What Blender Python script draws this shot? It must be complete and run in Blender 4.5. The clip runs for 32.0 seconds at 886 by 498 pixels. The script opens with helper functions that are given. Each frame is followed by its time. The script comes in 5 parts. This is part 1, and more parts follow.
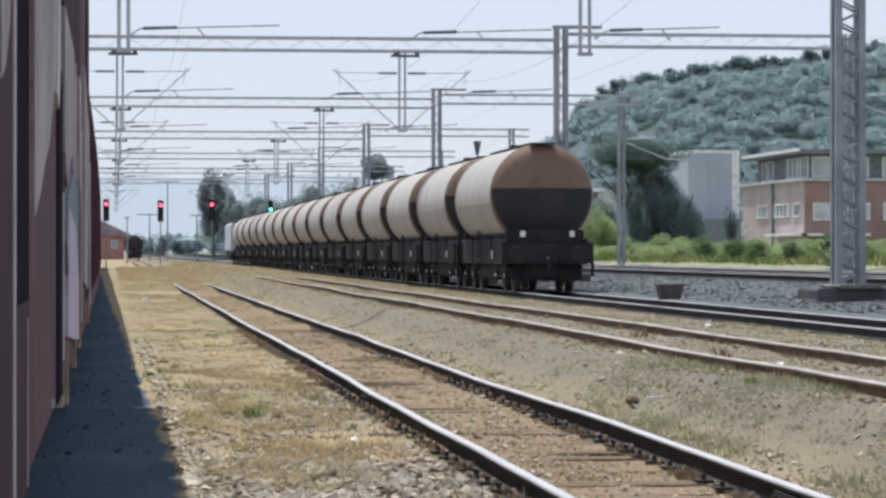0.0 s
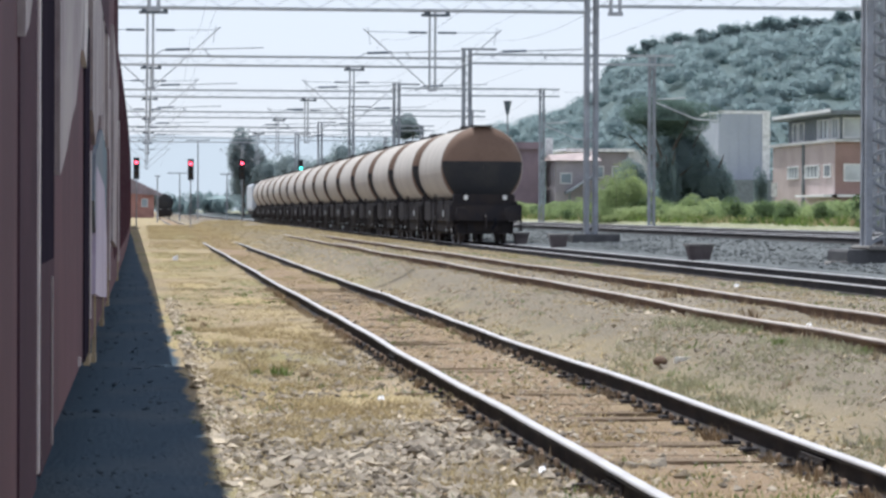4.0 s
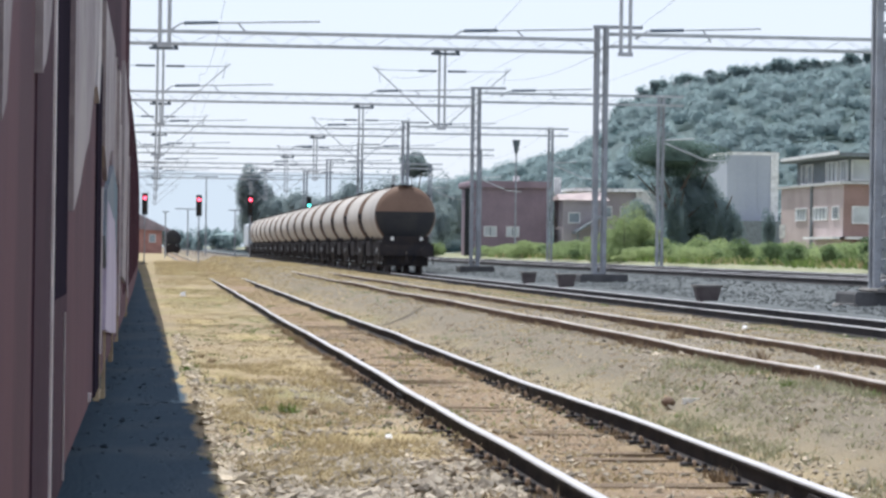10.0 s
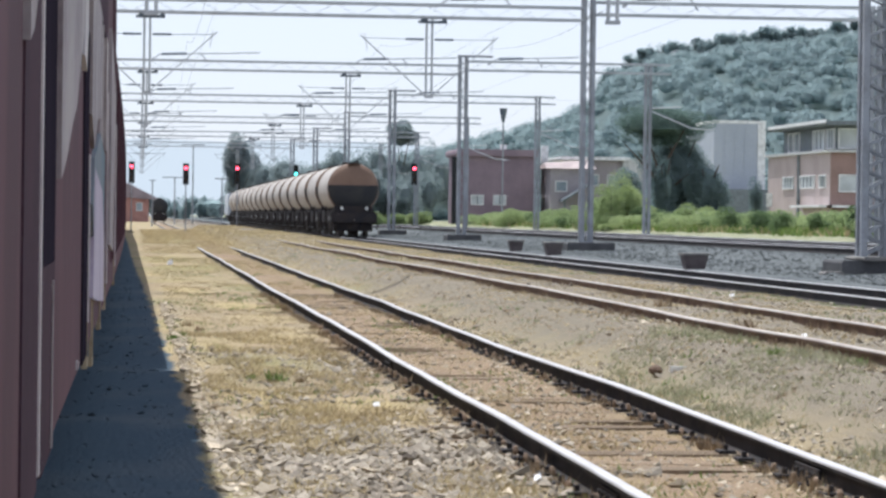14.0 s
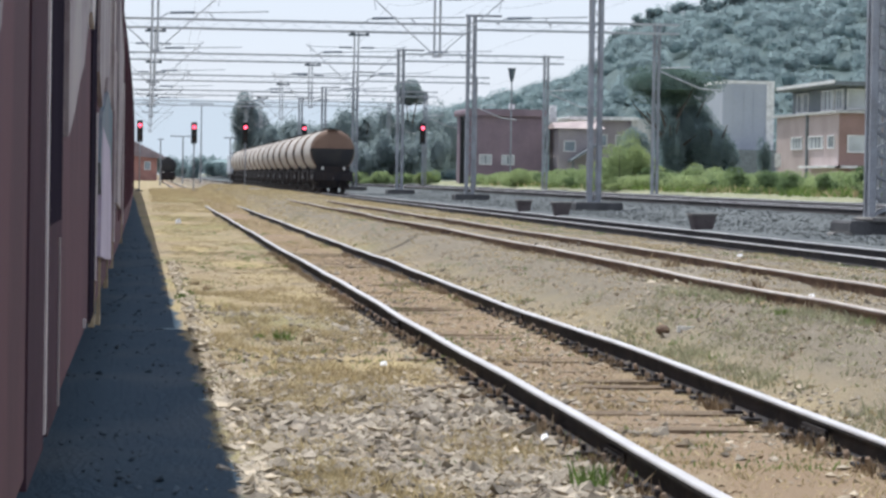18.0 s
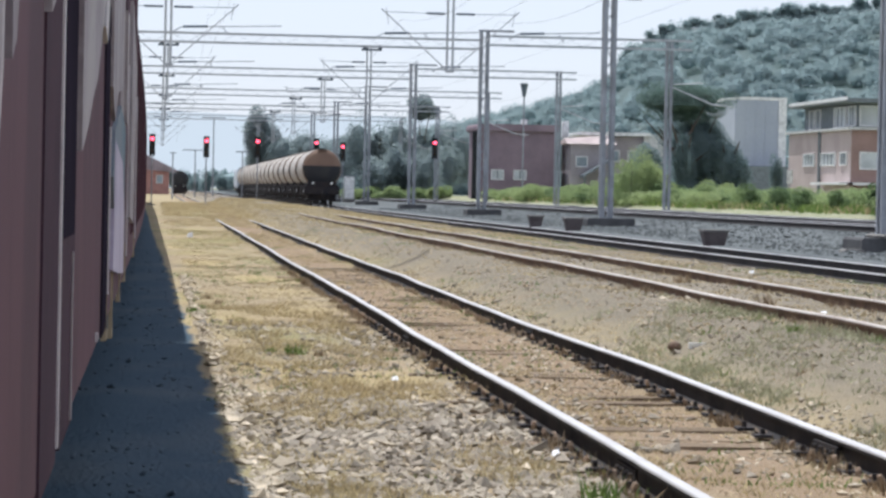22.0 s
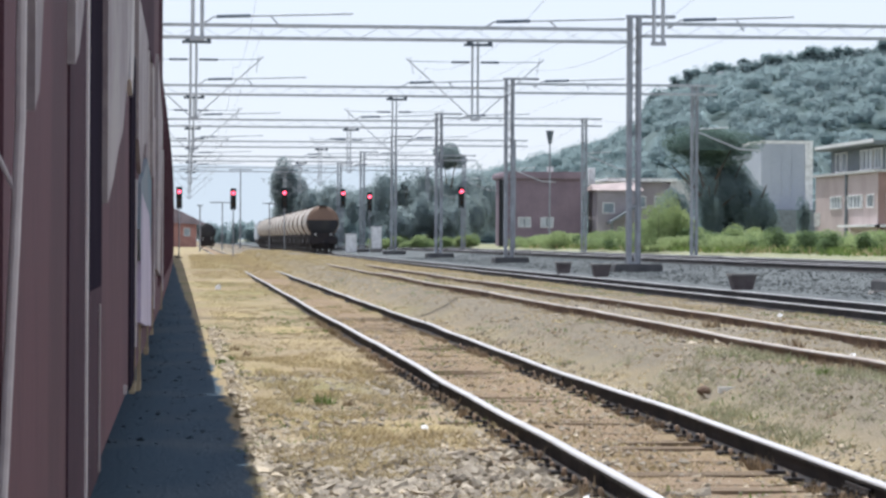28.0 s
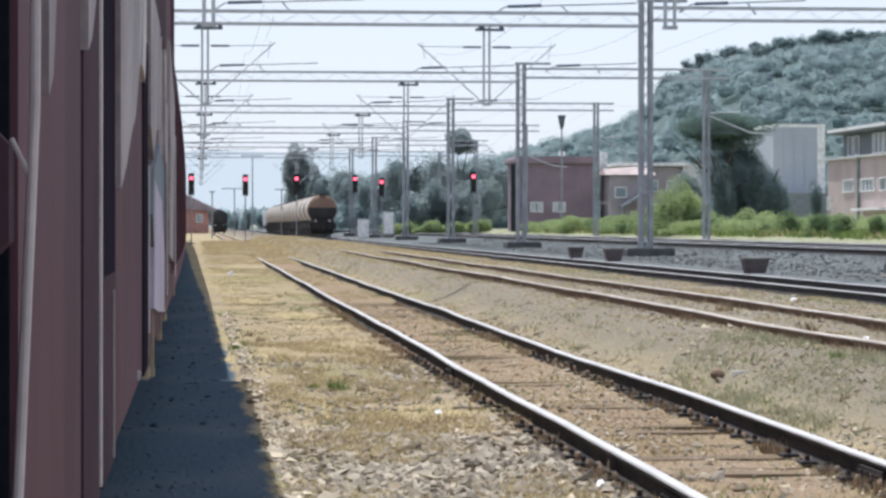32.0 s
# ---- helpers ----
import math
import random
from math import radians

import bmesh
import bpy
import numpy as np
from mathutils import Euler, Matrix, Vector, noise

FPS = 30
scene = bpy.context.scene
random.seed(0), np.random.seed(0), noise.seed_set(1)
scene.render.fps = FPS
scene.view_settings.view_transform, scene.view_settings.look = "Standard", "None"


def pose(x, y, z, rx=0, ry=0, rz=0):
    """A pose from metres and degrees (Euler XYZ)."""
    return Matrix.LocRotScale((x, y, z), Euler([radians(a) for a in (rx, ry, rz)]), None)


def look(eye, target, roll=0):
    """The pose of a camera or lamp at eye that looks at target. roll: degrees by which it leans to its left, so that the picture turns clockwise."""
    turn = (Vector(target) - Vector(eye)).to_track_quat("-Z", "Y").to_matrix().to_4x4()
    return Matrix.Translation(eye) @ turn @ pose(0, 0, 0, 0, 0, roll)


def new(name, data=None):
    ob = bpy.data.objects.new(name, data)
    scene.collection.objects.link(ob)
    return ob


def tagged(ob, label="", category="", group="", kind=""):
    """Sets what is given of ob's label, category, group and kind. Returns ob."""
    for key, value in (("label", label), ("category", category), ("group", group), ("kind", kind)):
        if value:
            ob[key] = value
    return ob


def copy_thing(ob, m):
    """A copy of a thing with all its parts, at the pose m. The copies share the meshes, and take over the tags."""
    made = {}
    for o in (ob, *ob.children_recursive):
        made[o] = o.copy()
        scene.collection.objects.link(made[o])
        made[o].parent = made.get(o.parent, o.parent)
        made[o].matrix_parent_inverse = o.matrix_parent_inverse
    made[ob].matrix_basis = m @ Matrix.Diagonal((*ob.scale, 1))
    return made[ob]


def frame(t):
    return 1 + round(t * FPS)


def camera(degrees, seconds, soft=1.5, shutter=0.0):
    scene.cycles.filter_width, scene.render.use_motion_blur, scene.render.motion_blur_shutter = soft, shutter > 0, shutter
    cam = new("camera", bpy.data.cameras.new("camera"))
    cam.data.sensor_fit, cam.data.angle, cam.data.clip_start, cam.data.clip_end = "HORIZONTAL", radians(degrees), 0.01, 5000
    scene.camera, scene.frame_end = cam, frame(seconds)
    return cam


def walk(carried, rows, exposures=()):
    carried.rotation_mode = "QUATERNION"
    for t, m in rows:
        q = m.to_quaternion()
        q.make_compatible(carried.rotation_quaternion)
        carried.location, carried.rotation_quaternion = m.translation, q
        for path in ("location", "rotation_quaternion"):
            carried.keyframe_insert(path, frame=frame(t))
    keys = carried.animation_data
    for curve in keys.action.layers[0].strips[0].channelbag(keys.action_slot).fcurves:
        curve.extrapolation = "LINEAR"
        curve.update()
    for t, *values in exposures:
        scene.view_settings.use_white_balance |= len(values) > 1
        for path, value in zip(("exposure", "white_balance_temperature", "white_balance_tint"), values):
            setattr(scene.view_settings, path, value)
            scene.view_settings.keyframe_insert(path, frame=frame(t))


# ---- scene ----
import itertools

cam = camera(17.15, 32.0, soft=2.8)
EYE = 1.45


def aim(yaw, pitch, roll, dx=0.0, dz=0.0):
    return pose(dx, 0, EYE + dz, 90 + pitch, 0, -yaw) @ pose(0, 0, 0, 0, 0, roll)


walk(cam, [
    (0, aim(6.386, 0.055, 0.000, 0.000, 0.000)),
    (0.5, aim(6.056, 0.101, -0.019, 0.007, 0.002)),
    (1, aim(5.858, -0.103, 0.053, 0.008, 0.003)),
    (1.5, aim(5.824, -0.289, 0.179, 0.011, 0.005)),
    (2, aim(5.852, -0.404, 0.235, 0.014, 0.004)),
    (2.5, aim(5.824, -0.523, 0.252, 0.009, 0.004)),
    (4.5, aim(5.802, -0.747, 0.229, 0.018, 0.000)),
    (5, aim(5.784, -0.674, 0.287, 0.015, 0.003)),
    (5.5, aim(5.683, -0.592, 0.302, 0.008, 0.004)),
    (6, aim(5.238, -0.541, 0.643, -0.002, 0.002)),
    (6.5, aim(4.799, -0.293, 0.738, -0.008, 0.008)),
    (7, aim(4.557, -0.230, 0.702, -0.001, 0.004)),
    (7.5, aim(4.437, -0.329, 0.686, -0.003, 0.004)),
    (8, aim(4.378, -0.481, 0.764, -0.003, 0.003)),
    (8.5, aim(4.420, -0.273, 0.803, -0.001, 0.004)),
    (9, aim(4.993, -0.073, 0.819, 0.001, 0.003)),
    (9.5, aim(5.402, 0.105, 0.813, -0.002, 0.006)),
    (10, aim(5.652, 0.013, 0.784, 0.000, 0.004)),
    (10.5, aim(5.650, -0.116, 0.807, 0.000, 0.007)),
    (11, aim(5.684, -0.177, 0.764, 0.003, -0.001)),
    (11.5, aim(5.753, -0.335, 0.798, 0.001, 0.002)),
    (12, aim(5.870, -0.476, 0.741, 0.004, -0.001)),
    (12.5, aim(6.100, -0.741, 0.724, 0.010, -0.003)),
    (13, aim(6.257, -0.704, 0.758, 0.003, 0.003)),
    (13.5, aim(6.094, -0.593, 0.748, -0.004, 0.005)),
    (14, aim(5.914, -0.599, 0.777, -0.004, 0.001)),
    (14.5, aim(5.844, -0.847, 0.751, 0.001, 0.001)),
    (15, aim(5.837, -1.216, 0.761, 0.004, -0.000)),
    (15.5, aim(5.763, -1.419, 0.746, 0.009, -0.004)),
    (17.5, aim(5.788, -1.544, 0.890, 0.007, -0.001)),
    (18, aim(5.768, -1.388, 0.922, 0.000, -0.001)),
    (18.5, aim(5.651, -1.408, 1.022, -0.002, -0.004)),
    (19, aim(5.591, -1.357, 1.089, 0.001, -0.000)),
    (19.5, aim(5.604, -1.309, 1.192, 0.001, -0.003)),
    (20, aim(5.607, -1.314, 1.309, -0.000, -0.001)),
    (20.5, aim(5.580, -1.530, 1.718, -0.009, -0.004)),
    (21, aim(5.639, -1.857, 1.738, -0.007, -0.004)),
    (21.5, aim(5.603, -1.794, 1.704, -0.008, -0.006)),
    (22, aim(5.537, -1.102, 1.190, -0.004, 0.002)),
    (22.5, aim(5.528, -0.477, 1.075, -0.006, 0.004)),
    (23, aim(5.537, -0.247, 1.091, -0.009, 0.001)),
    (23.5, aim(5.524, -0.000, 1.053, -0.011, 0.001)),
    (24, aim(5.654, 0.102, 1.143, -0.012, -0.000)),
    (24.5, aim(5.665, 0.212, 1.025, -0.010, -0.003)),
    (26.5, aim(5.289, 0.218, 0.544, -0.015, -0.006)),
    (27, aim(5.174, 0.074, 0.374, -0.006, -0.004)),
    (27.5, aim(5.107, -0.082, 0.344, 0.004, -0.003)),
    (28, aim(4.981, -0.159, 0.298, 0.002, -0.004)),
    (28.5, aim(4.938, -0.066, 0.171, 0.002, -0.005)),
    (29, aim(4.938, -0.011, 0.159, -0.009, -0.003)),
    (29.5, aim(4.685, 0.152, 0.166, -0.011, -0.002)),
    (30, aim(4.561, 0.089, 0.150, -0.006, -0.005)),
    (30.5, aim(4.554, -0.028, 0.073, -0.006, -0.002)),
    (31, aim(4.505, -0.215, 0.100, -0.002, 0.001)),
    (31.5, aim(4.582, -0.581, 0.080, 0.000, -0.003)),
    (32, aim(4.743, -0.448, 0.040, -0.002, -0.007)),
], [(0, 0.22), (2.5, 0.28), (5, 0.45), (9, 0.48), (15, 0.46), (17.5, 0.36), (21.5, 0.37), (23, 0.49), (32, 0.44)])


# ---- light ----
world = bpy.data.worlds.new("sky")
scene.world = world
world.use_nodes = True
wn, wl = world.node_tree.nodes, world.node_tree.links
sky = wn.new("ShaderNodeTexSky")
sky.sky_type = "NISHITA"
sky.sun_disc = False
sky.sun_elevation, sky.sun_rotation = radians(67.6), radians(-24.9)
sky.air_density, sky.dust_density, sky.ozone_density = 1.0, 0.6, 1.5
# summer haze whitens the clear sky
haze = wn.new("ShaderNodeMix")
haze.data_type = "RGBA"
haze.inputs[0].default_value = 0.82
haze.inputs[7].default_value = (5.78, 5.84, 6.15, 1)
wl.new(sky.outputs[0], haze.inputs[6])
wl.new(haze.outputs[2], wn["Background"].inputs[0])
wn["Background"].inputs[1].default_value = 0.113

sun_data = bpy.data.lights.new("sun", "SUN")
sun_data.energy, sun_data.angle, sun_data.color = 3.9, radians(0.6), (1.0, 0.94, 0.84)
sun = new("sun", sun_data)
sun.matrix_basis = look((-16, 34.5, 92.5), (0, 0, 0))
scene.view_settings.use_white_balance = True
scene.view_settings.white_balance_temperature = 5900


# ---- materials ----
def mat(name, base, other=None, rough=0.8, metal=0.0, scale=3.0, fine=40.0, bump=0.2, spec=0.3, stretch=(1, 1, 1), fac=(0.4, 0.65), vary=0.0, through_light=0.0):
    """A node material: two colours mixed by broad and fine noise, with relief."""
    m = bpy.data.materials.new(name)
    m.use_nodes = True
    n, l = m.node_tree.nodes, m.node_tree.links
    b = n["Principled BSDF"]
    b.inputs["Roughness"].default_value = rough
    b.inputs["Metallic"].default_value = metal
    b.inputs["Specular IOR Level"].default_value = spec
    other = other or tuple(c * 0.72 for c in base)
    co = n.new("ShaderNodeTexCoord")
    mp = n.new("ShaderNodeMapping")
    mp.inputs["Scale"].default_value = stretch
    l.new(co.outputs["Object"], mp.inputs[0])
    n1, n2 = n.new("ShaderNodeTexNoise"), n.new("ShaderNodeTexNoise")
    for node, s, d in ((n1, scale, 6), (n2, fine, 3)):
        node.inputs["Scale"].default_value = s
        node.inputs["Detail"].default_value = d
        l.new(mp.outputs[0], node.inputs["Vector"])
    ramp = n.new("ShaderNodeMapRange")
    ramp.inputs[1].default_value, ramp.inputs[2].default_value = fac
    add = n.new("ShaderNodeMath")
    add.operation = "MULTIPLY_ADD"
    add.inputs[1].default_value = 0.35
    l.new(n2.outputs[0], add.inputs[0])
    sub = n.new("ShaderNodeMath")
    sub.operation = "SUBTRACT"
    sub.inputs[1].default_value = 0.17
    l.new(n1.outputs[0], sub.inputs[0])
    l.new(sub.outputs[0], add.inputs[2])
    l.new(add.outputs[0], ramp.inputs[0])
    mix = n.new("ShaderNodeMix")
    mix.data_type = "RGBA"
    mix.inputs[6].default_value = (*base, 1)
    mix.inputs[7].default_value = (*other, 1)
    l.new(ramp.outputs[0], mix.inputs[0])
    out = mix.outputs[2]
    if vary:
        info = n.new("ShaderNodeObjectInfo") if vary > 0 else n.new("ShaderNodeNewGeometry")
        hsv = n.new("ShaderNodeHueSaturation")
        mr = n.new("ShaderNodeMapRange")
        mr.inputs[3].default_value, mr.inputs[4].default_value = 1 - abs(vary), 1 + abs(vary)
        l.new(info.outputs["Random" if vary > 0 else "Random Per Island"], mr.inputs[0])
        l.new(mr.outputs[0], hsv.inputs["Value"])
        l.new(out, hsv.inputs["Color"])
        out = hsv.outputs[0]
    l.new(out, b.inputs["Base Color"])
    if through_light:
        tr, ms = n.new("ShaderNodeBsdfTranslucent"), n.new("ShaderNodeMixShader")
        ms.inputs[0].default_value = through_light
        l.new(out, tr.inputs[0])
        l.new(b.outputs[0], ms.inputs[1])
        l.new(tr.outputs[0], ms.inputs[2])
        l.new(ms.outputs[0], n["Material Output"].inputs[0])
    if bump:
        bp = n.new("ShaderNodeBump")
        bp.inputs["Strength"].default_value = bump
        bp.inputs["Distance"].default_value = 0.05
        l.new(n2.outputs[0], bp.inputs["Height"])
        l.new(bp.outputs[0], b.inputs["Normal"])
    return m


def glow(name, colour, strength):
    m = bpy.data.materials.new(name)
    m.use_nodes = True
    b = m.node_tree.nodes["Principled BSDF"]
    b.inputs["Base Color"].default_value = (*colour, 1)
    b.inputs["Emission Color"].default_value = (*colour, 1)
    b.inputs["Emission Strength"].default_value = strength
    return m


def glass(name, tint):
    m = mat(name, tint, rough=0.12, spec=0.8, scale=0.7, fine=5, bump=0.02)
    return m


# both steels lifted paler, with sky glare and haze in the colour
GALV = mat("galvanised_steel", (0.48, 0.5, 0.53), (0.38, 0.4, 0.43), 0.55, 0.35, 2, 25, 0.05)
GALV_OLD = mat("weathered_lattice_steel", (0.33, 0.35, 0.385), (0.24, 0.25, 0.27), 0.65, 0.3, 1.5, 20, 0.08)
INSUL = mat("insulator_porcelain", (0.1, 0.13, 0.17), rough=0.25, spec=0.6, bump=0)
RAIL_HEAD = mat("polished_rail_head", (0.5, 0.495, 0.51), (0.43, 0.42, 0.43), 0.75, 0.0, 1.2, 30, 0.05, 0.2)
RAIL_DULL = mat("dull_rail_head", (0.5, 0.46, 0.43), (0.38, 0.33, 0.3), 0.75, 0.0, 1.2, 30, 0.05, 0.2)
RAIL_BROWN = mat("brown_rusty_rail_web", (0.2, 0.13, 0.09), (0.12, 0.08, 0.06), 0.9, 0.1, 3, 40, 0.3)
RAIL_WEB = mat("dark_grimy_rail_web", (0.05, 0.043, 0.043), (0.026, 0.025, 0.028), 0.9, 0.1, 3, 40, 0.3)
SLEEPER = mat("old_oak_sleeper", (0.27, 0.2, 0.135), (0.16, 0.12, 0.085), 0.95, 0, 3, 30, 0.5, stretch=(0.6, 6, 6), vary=0.25)
CREAM = mat("dirty_cream_tank_paint", (0.46, 0.42, 0.375), (0.37, 0.335, 0.3), 0.5, 0, 0.7, 6, 0.03, 0.4, stretch=(1, 1.1, 0.5), fac=(0.38, 0.72), vary=0.09)
# one darker colour holds both underside shade and grime
BELLY_SHADE_GRIME = mat("belly_shade_and_grime", (0.13, 0.12, 0.115), (0.3, 0.27, 0.245), 0.8, 0, 0.9, 8, 0.05, stretch=(1, 1, 0.6), fac=(0.42, 0.75))
RUST_END = mat("rust_brown_tank_end", (0.2, 0.13, 0.095), (0.165, 0.105, 0.078), 0.7, 0, 0.8, 9, 0.08)
BITUMEN = mat("black_bitumen_coating", (0.025, 0.026, 0.03), (0.04, 0.038, 0.037), 0.7, 0, 1.2, 12, 0.1)
# underframe grime, taken darker for the shadow under the wagons
CHASSIS = mat("grimy_dark_underframe", (0.026, 0.024, 0.028), (0.04, 0.032, 0.03), 0.85, 0.1, 2, 20, 0.15)
WHEEL = mat("worn_wheel_steel", (0.1, 0.09, 0.09), (0.08, 0.06, 0.05), 0.5, 0.6, 2, 20, 0.05)
WHITE_PLATE = mat("white_reflective_plate", (0.85, 0.84, 0.8), rough=0.4, bump=0)
MAROON = mat("faded_maroon_wagon_paint", (0.115, 0.057, 0.073), (0.08, 0.042, 0.056), 0.7, 0, 0.8, 14, 0.08, spec=0.12, stretch=(2, 2, 0.5))
# near-black maroon that puts the shade of gaps into the colour
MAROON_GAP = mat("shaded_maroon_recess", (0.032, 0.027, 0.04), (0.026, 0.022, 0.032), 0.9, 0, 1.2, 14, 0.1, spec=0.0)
MAROON_DARK = mat("darker_maroon_paint", (0.07, 0.042, 0.057), (0.052, 0.032, 0.046), 0.8, 0, 1.2, 14, 0.1, spec=0.05)
GREY_SPRAY = mat("grey_spray_paint", (0.34, 0.305, 0.31), (0.2, 0.165, 0.18), 0.6, 0, 1.5, 18, 0.03)
LILAC_SPRAY = mat("pale_lilac_spray_paint", (0.48, 0.43, 0.52), (0.36, 0.31, 0.4), 0.6, 0, 1.5, 18, 0.03)
WHITE_SPRAY = mat("thin_white_spray_paint", (0.5, 0.47, 0.47), (0.3, 0.26, 0.27), 0.6, 0, 1.5, 18, 0.03)
BLUE_SPRAY = mat("dull_blue_spray_paint", (0.09, 0.15, 0.19), (0.15, 0.17, 0.2), 0.6, 0, 1.5, 18, 0.03)
HANDRAIL = mat("worn_pale_handrail", (0.56, 0.52, 0.53), (0.44, 0.4, 0.41), 0.6, 0.0, 3, 30, 0.02)
STEP_WOOD = mat("ochre_step_paint", (0.4, 0.33, 0.22), (0.28, 0.22, 0.15), 0.8, 0, 4, 30, 0.1)
# black of rubber parts, also the shade colour of wagon end walls
RUBBER_AND_SHADE = mat("black_rubber_and_gap_shade", (0.016, 0.018, 0.026), rough=1.0, bump=0.1, spec=0.0)
WAGON_ROOF = mat("sooty_wagon_roof", (0.11, 0.09, 0.085), rough=0.8)
CONCRETE = mat("weathered_concrete", (0.22, 0.21, 0.2), (0.13, 0.125, 0.12), 0.9, 0, 1.5, 18, 0.3)
CONCRETE_DARK = mat("dark_concrete_footing", (0.1, 0.1, 0.105), (0.065, 0.065, 0.07), 0.9, 0, 1.5, 18, 0.3)
STONE_PALE = mat("pale_limestone_chips", (0.5, 0.43, 0.33), (0.36, 0.3, 0.22), 0.95, 0, 4, 30, 0.3, vary=-0.3)
CONCRETE_PALE = mat("pale_concrete_cabinet", (0.55, 0.55, 0.55), rough=0.7, bump=0.05)
# dark ballast stones, coloured bluish for the shadow of the train
SHADE_STONE = mat("train_shade_ballast_stone", (0.085, 0.112, 0.138), (0.065, 0.09, 0.115), 0.9, 0, 4, 30, 0.3, vary=-0.3)
BALLAST = mat("grey_ballast_stone", (0.13, 0.142, 0.147), (0.112, 0.122, 0.126), 0.95, 0, 4, 30, 0.3, vary=-0.12)
STONE = mat("pale_brown_stone", (0.37, 0.325, 0.26), (0.25, 0.215, 0.175), 0.95, 0, 4, 30, 0.3, vary=-0.4)
BALLAST_TAN = mat("grey_brown_cinder", (0.34, 0.3, 0.245), (0.22, 0.19, 0.155), 0.95, 0, 4, 30, 0.3, vary=-0.35)
SAGE = mat("grey_green_weed", (0.37, 0.36, 0.24), (0.3, 0.3, 0.19), 0.85, 0, 1.0, 8, 0, vary=-0.3, through_light=0.3)
STRAW = mat("dry_straw_grass", (0.46, 0.38, 0.22), (0.36, 0.29, 0.17), 0.9, 0, 1.0, 8, 0, vary=-0.35, through_light=0.3)
WEED = mat("brown_dry_weed", (0.38, 0.3, 0.2), (0.27, 0.2, 0.13), 0.9, 0, 1.0, 8, 0, vary=-0.4)
GRASS_GREEN = mat("fresh_green_weed", (0.16, 0.22, 0.06), (0.11, 0.17, 0.05), 0.8, 0, 1.0, 8, 0, vary=-0.3, through_light=0.35)
LEAF_NEARDARK = mat("mid_green_tree_leaf", (0.13, 0.19, 0.165), (0.105, 0.16, 0.14), 0.8, 0, 0.3, 3.5999999999999996, 0, vary=-0.2, through_light=0.45)
# leaf colour lifted and greyed to carry the haze of distance
LEAF_MID = mat("hazed_belt_leaf", (0.3, 0.36, 0.368), (0.265, 0.32, 0.33), 0.8, 0, 0.1, 1.2000000000000002, 0, vary=-0.05, through_light=0.6)
LEAF_NEAR = mat("sunlit_bush_leaf", (0.34, 0.41, 0.2), (0.25, 0.33, 0.16), 0.8, 0, 0.2, 2.4000000000000004, 0, vary=-0.2, through_light=0.5)
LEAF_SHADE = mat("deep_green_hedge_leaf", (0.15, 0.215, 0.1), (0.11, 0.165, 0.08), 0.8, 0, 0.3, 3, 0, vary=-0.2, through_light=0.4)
# this and the next two: leaf colour paler and bluer, standing in for haze
LEAF_DARK = mat("hazed_dark_tree_leaf", (0.2, 0.265, 0.27), (0.165, 0.225, 0.23), 0.8, 0, 0.3, 3.5999999999999996, 0, vary=-0.15, through_light=0.45)
LEAF_FAR = mat("hazed_wood_leaf", (0.325, 0.41, 0.42), (0.28, 0.36, 0.375), 0.8, 0, 0.025, 0.30000000000000004, 0, vary=-0.03, through_light=0.7, fac=(0.36, 0.62))
LEAF_RIDGE = mat("hazed_ridge_leaf", (0.38, 0.46, 0.475), (0.34, 0.415, 0.43), 0.8, 0, 0.1, 1.2000000000000002, 0, vary=-0.08, through_light=0.7)
RUST_CLIP = mat("tan_rust_clip", (0.36, 0.27, 0.2), (0.24, 0.17, 0.12), 0.9, 0, 6, 40, 0.2, vary=0.3)
BARK = mat("grey_brown_bark", (0.12, 0.1, 0.085), rough=0.95)
# one brick in two tones: sunlit side paler, front darker
BRICK_LIT = mat("sunlit_side_brick", (0.47, 0.395, 0.385), (0.41, 0.335, 0.325), 0.85, 0, 0.6, 6, 0.1)
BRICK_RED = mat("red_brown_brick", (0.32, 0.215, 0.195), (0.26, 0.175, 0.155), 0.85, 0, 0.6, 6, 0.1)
# red render greyed and lifted, with haze in the colour
HAZED_RED = mat("hazed_red_render", (0.26, 0.2, 0.23), (0.21, 0.16, 0.19), 0.85, 0, 0.5, 5, 0.05)
PALE_WALL = mat("pale_grey_cladding", (0.4, 0.43, 0.49), (0.35, 0.38, 0.44), 0.7, 0, 0.2, 3, 0.02)
WHITE_TRIM = mat("white_painted_trim", (0.78, 0.78, 0.78), rough=0.6, bump=0.02)
PLASTER = mat("pale_mauve_house_render", (0.36, 0.33, 0.35), (0.29, 0.265, 0.28), 0.85, 0, 0.5, 5, 0.05)
ROOF_GREY = mat("dark_grey_roof_sheet", (0.19, 0.215, 0.235), rough=0.7)
ROOF_PINK = mat("faded_tile_roof", (0.42, 0.35, 0.345), rough=0.8, scale=0.6)
ROOF_MAUVE = mat("faded_mauve_roof", (0.3, 0.255, 0.28), rough=0.8, scale=0.6)
PANE = glass("grey_window_pane", (0.3, 0.36, 0.4))
SHUTTER = mat("pale_roller_blind", (0.55, 0.58, 0.6), rough=0.5, scale=0.5, bump=0.02)
SIGNAL_BLACK = mat("matt_black_signal_paint", (0.02, 0.022, 0.024), rough=0.7, bump=0.02)
LIGHT_RED = glow("red_signal_lens", (1.0, 0.08, 0.13), 4)
LIGHT_GREEN = glow("green_signal_lens", (0.12, 0.9, 0.75), 4)
LENS_OFF = mat("unlit_signal_lens", (0.05, 0.03, 0.02), rough=0.2, bump=0)
LOCO = mat("pale_blue_grey_loco_paint", (0.5, 0.55, 0.6), (0.4, 0.44, 0.5), 0.5)
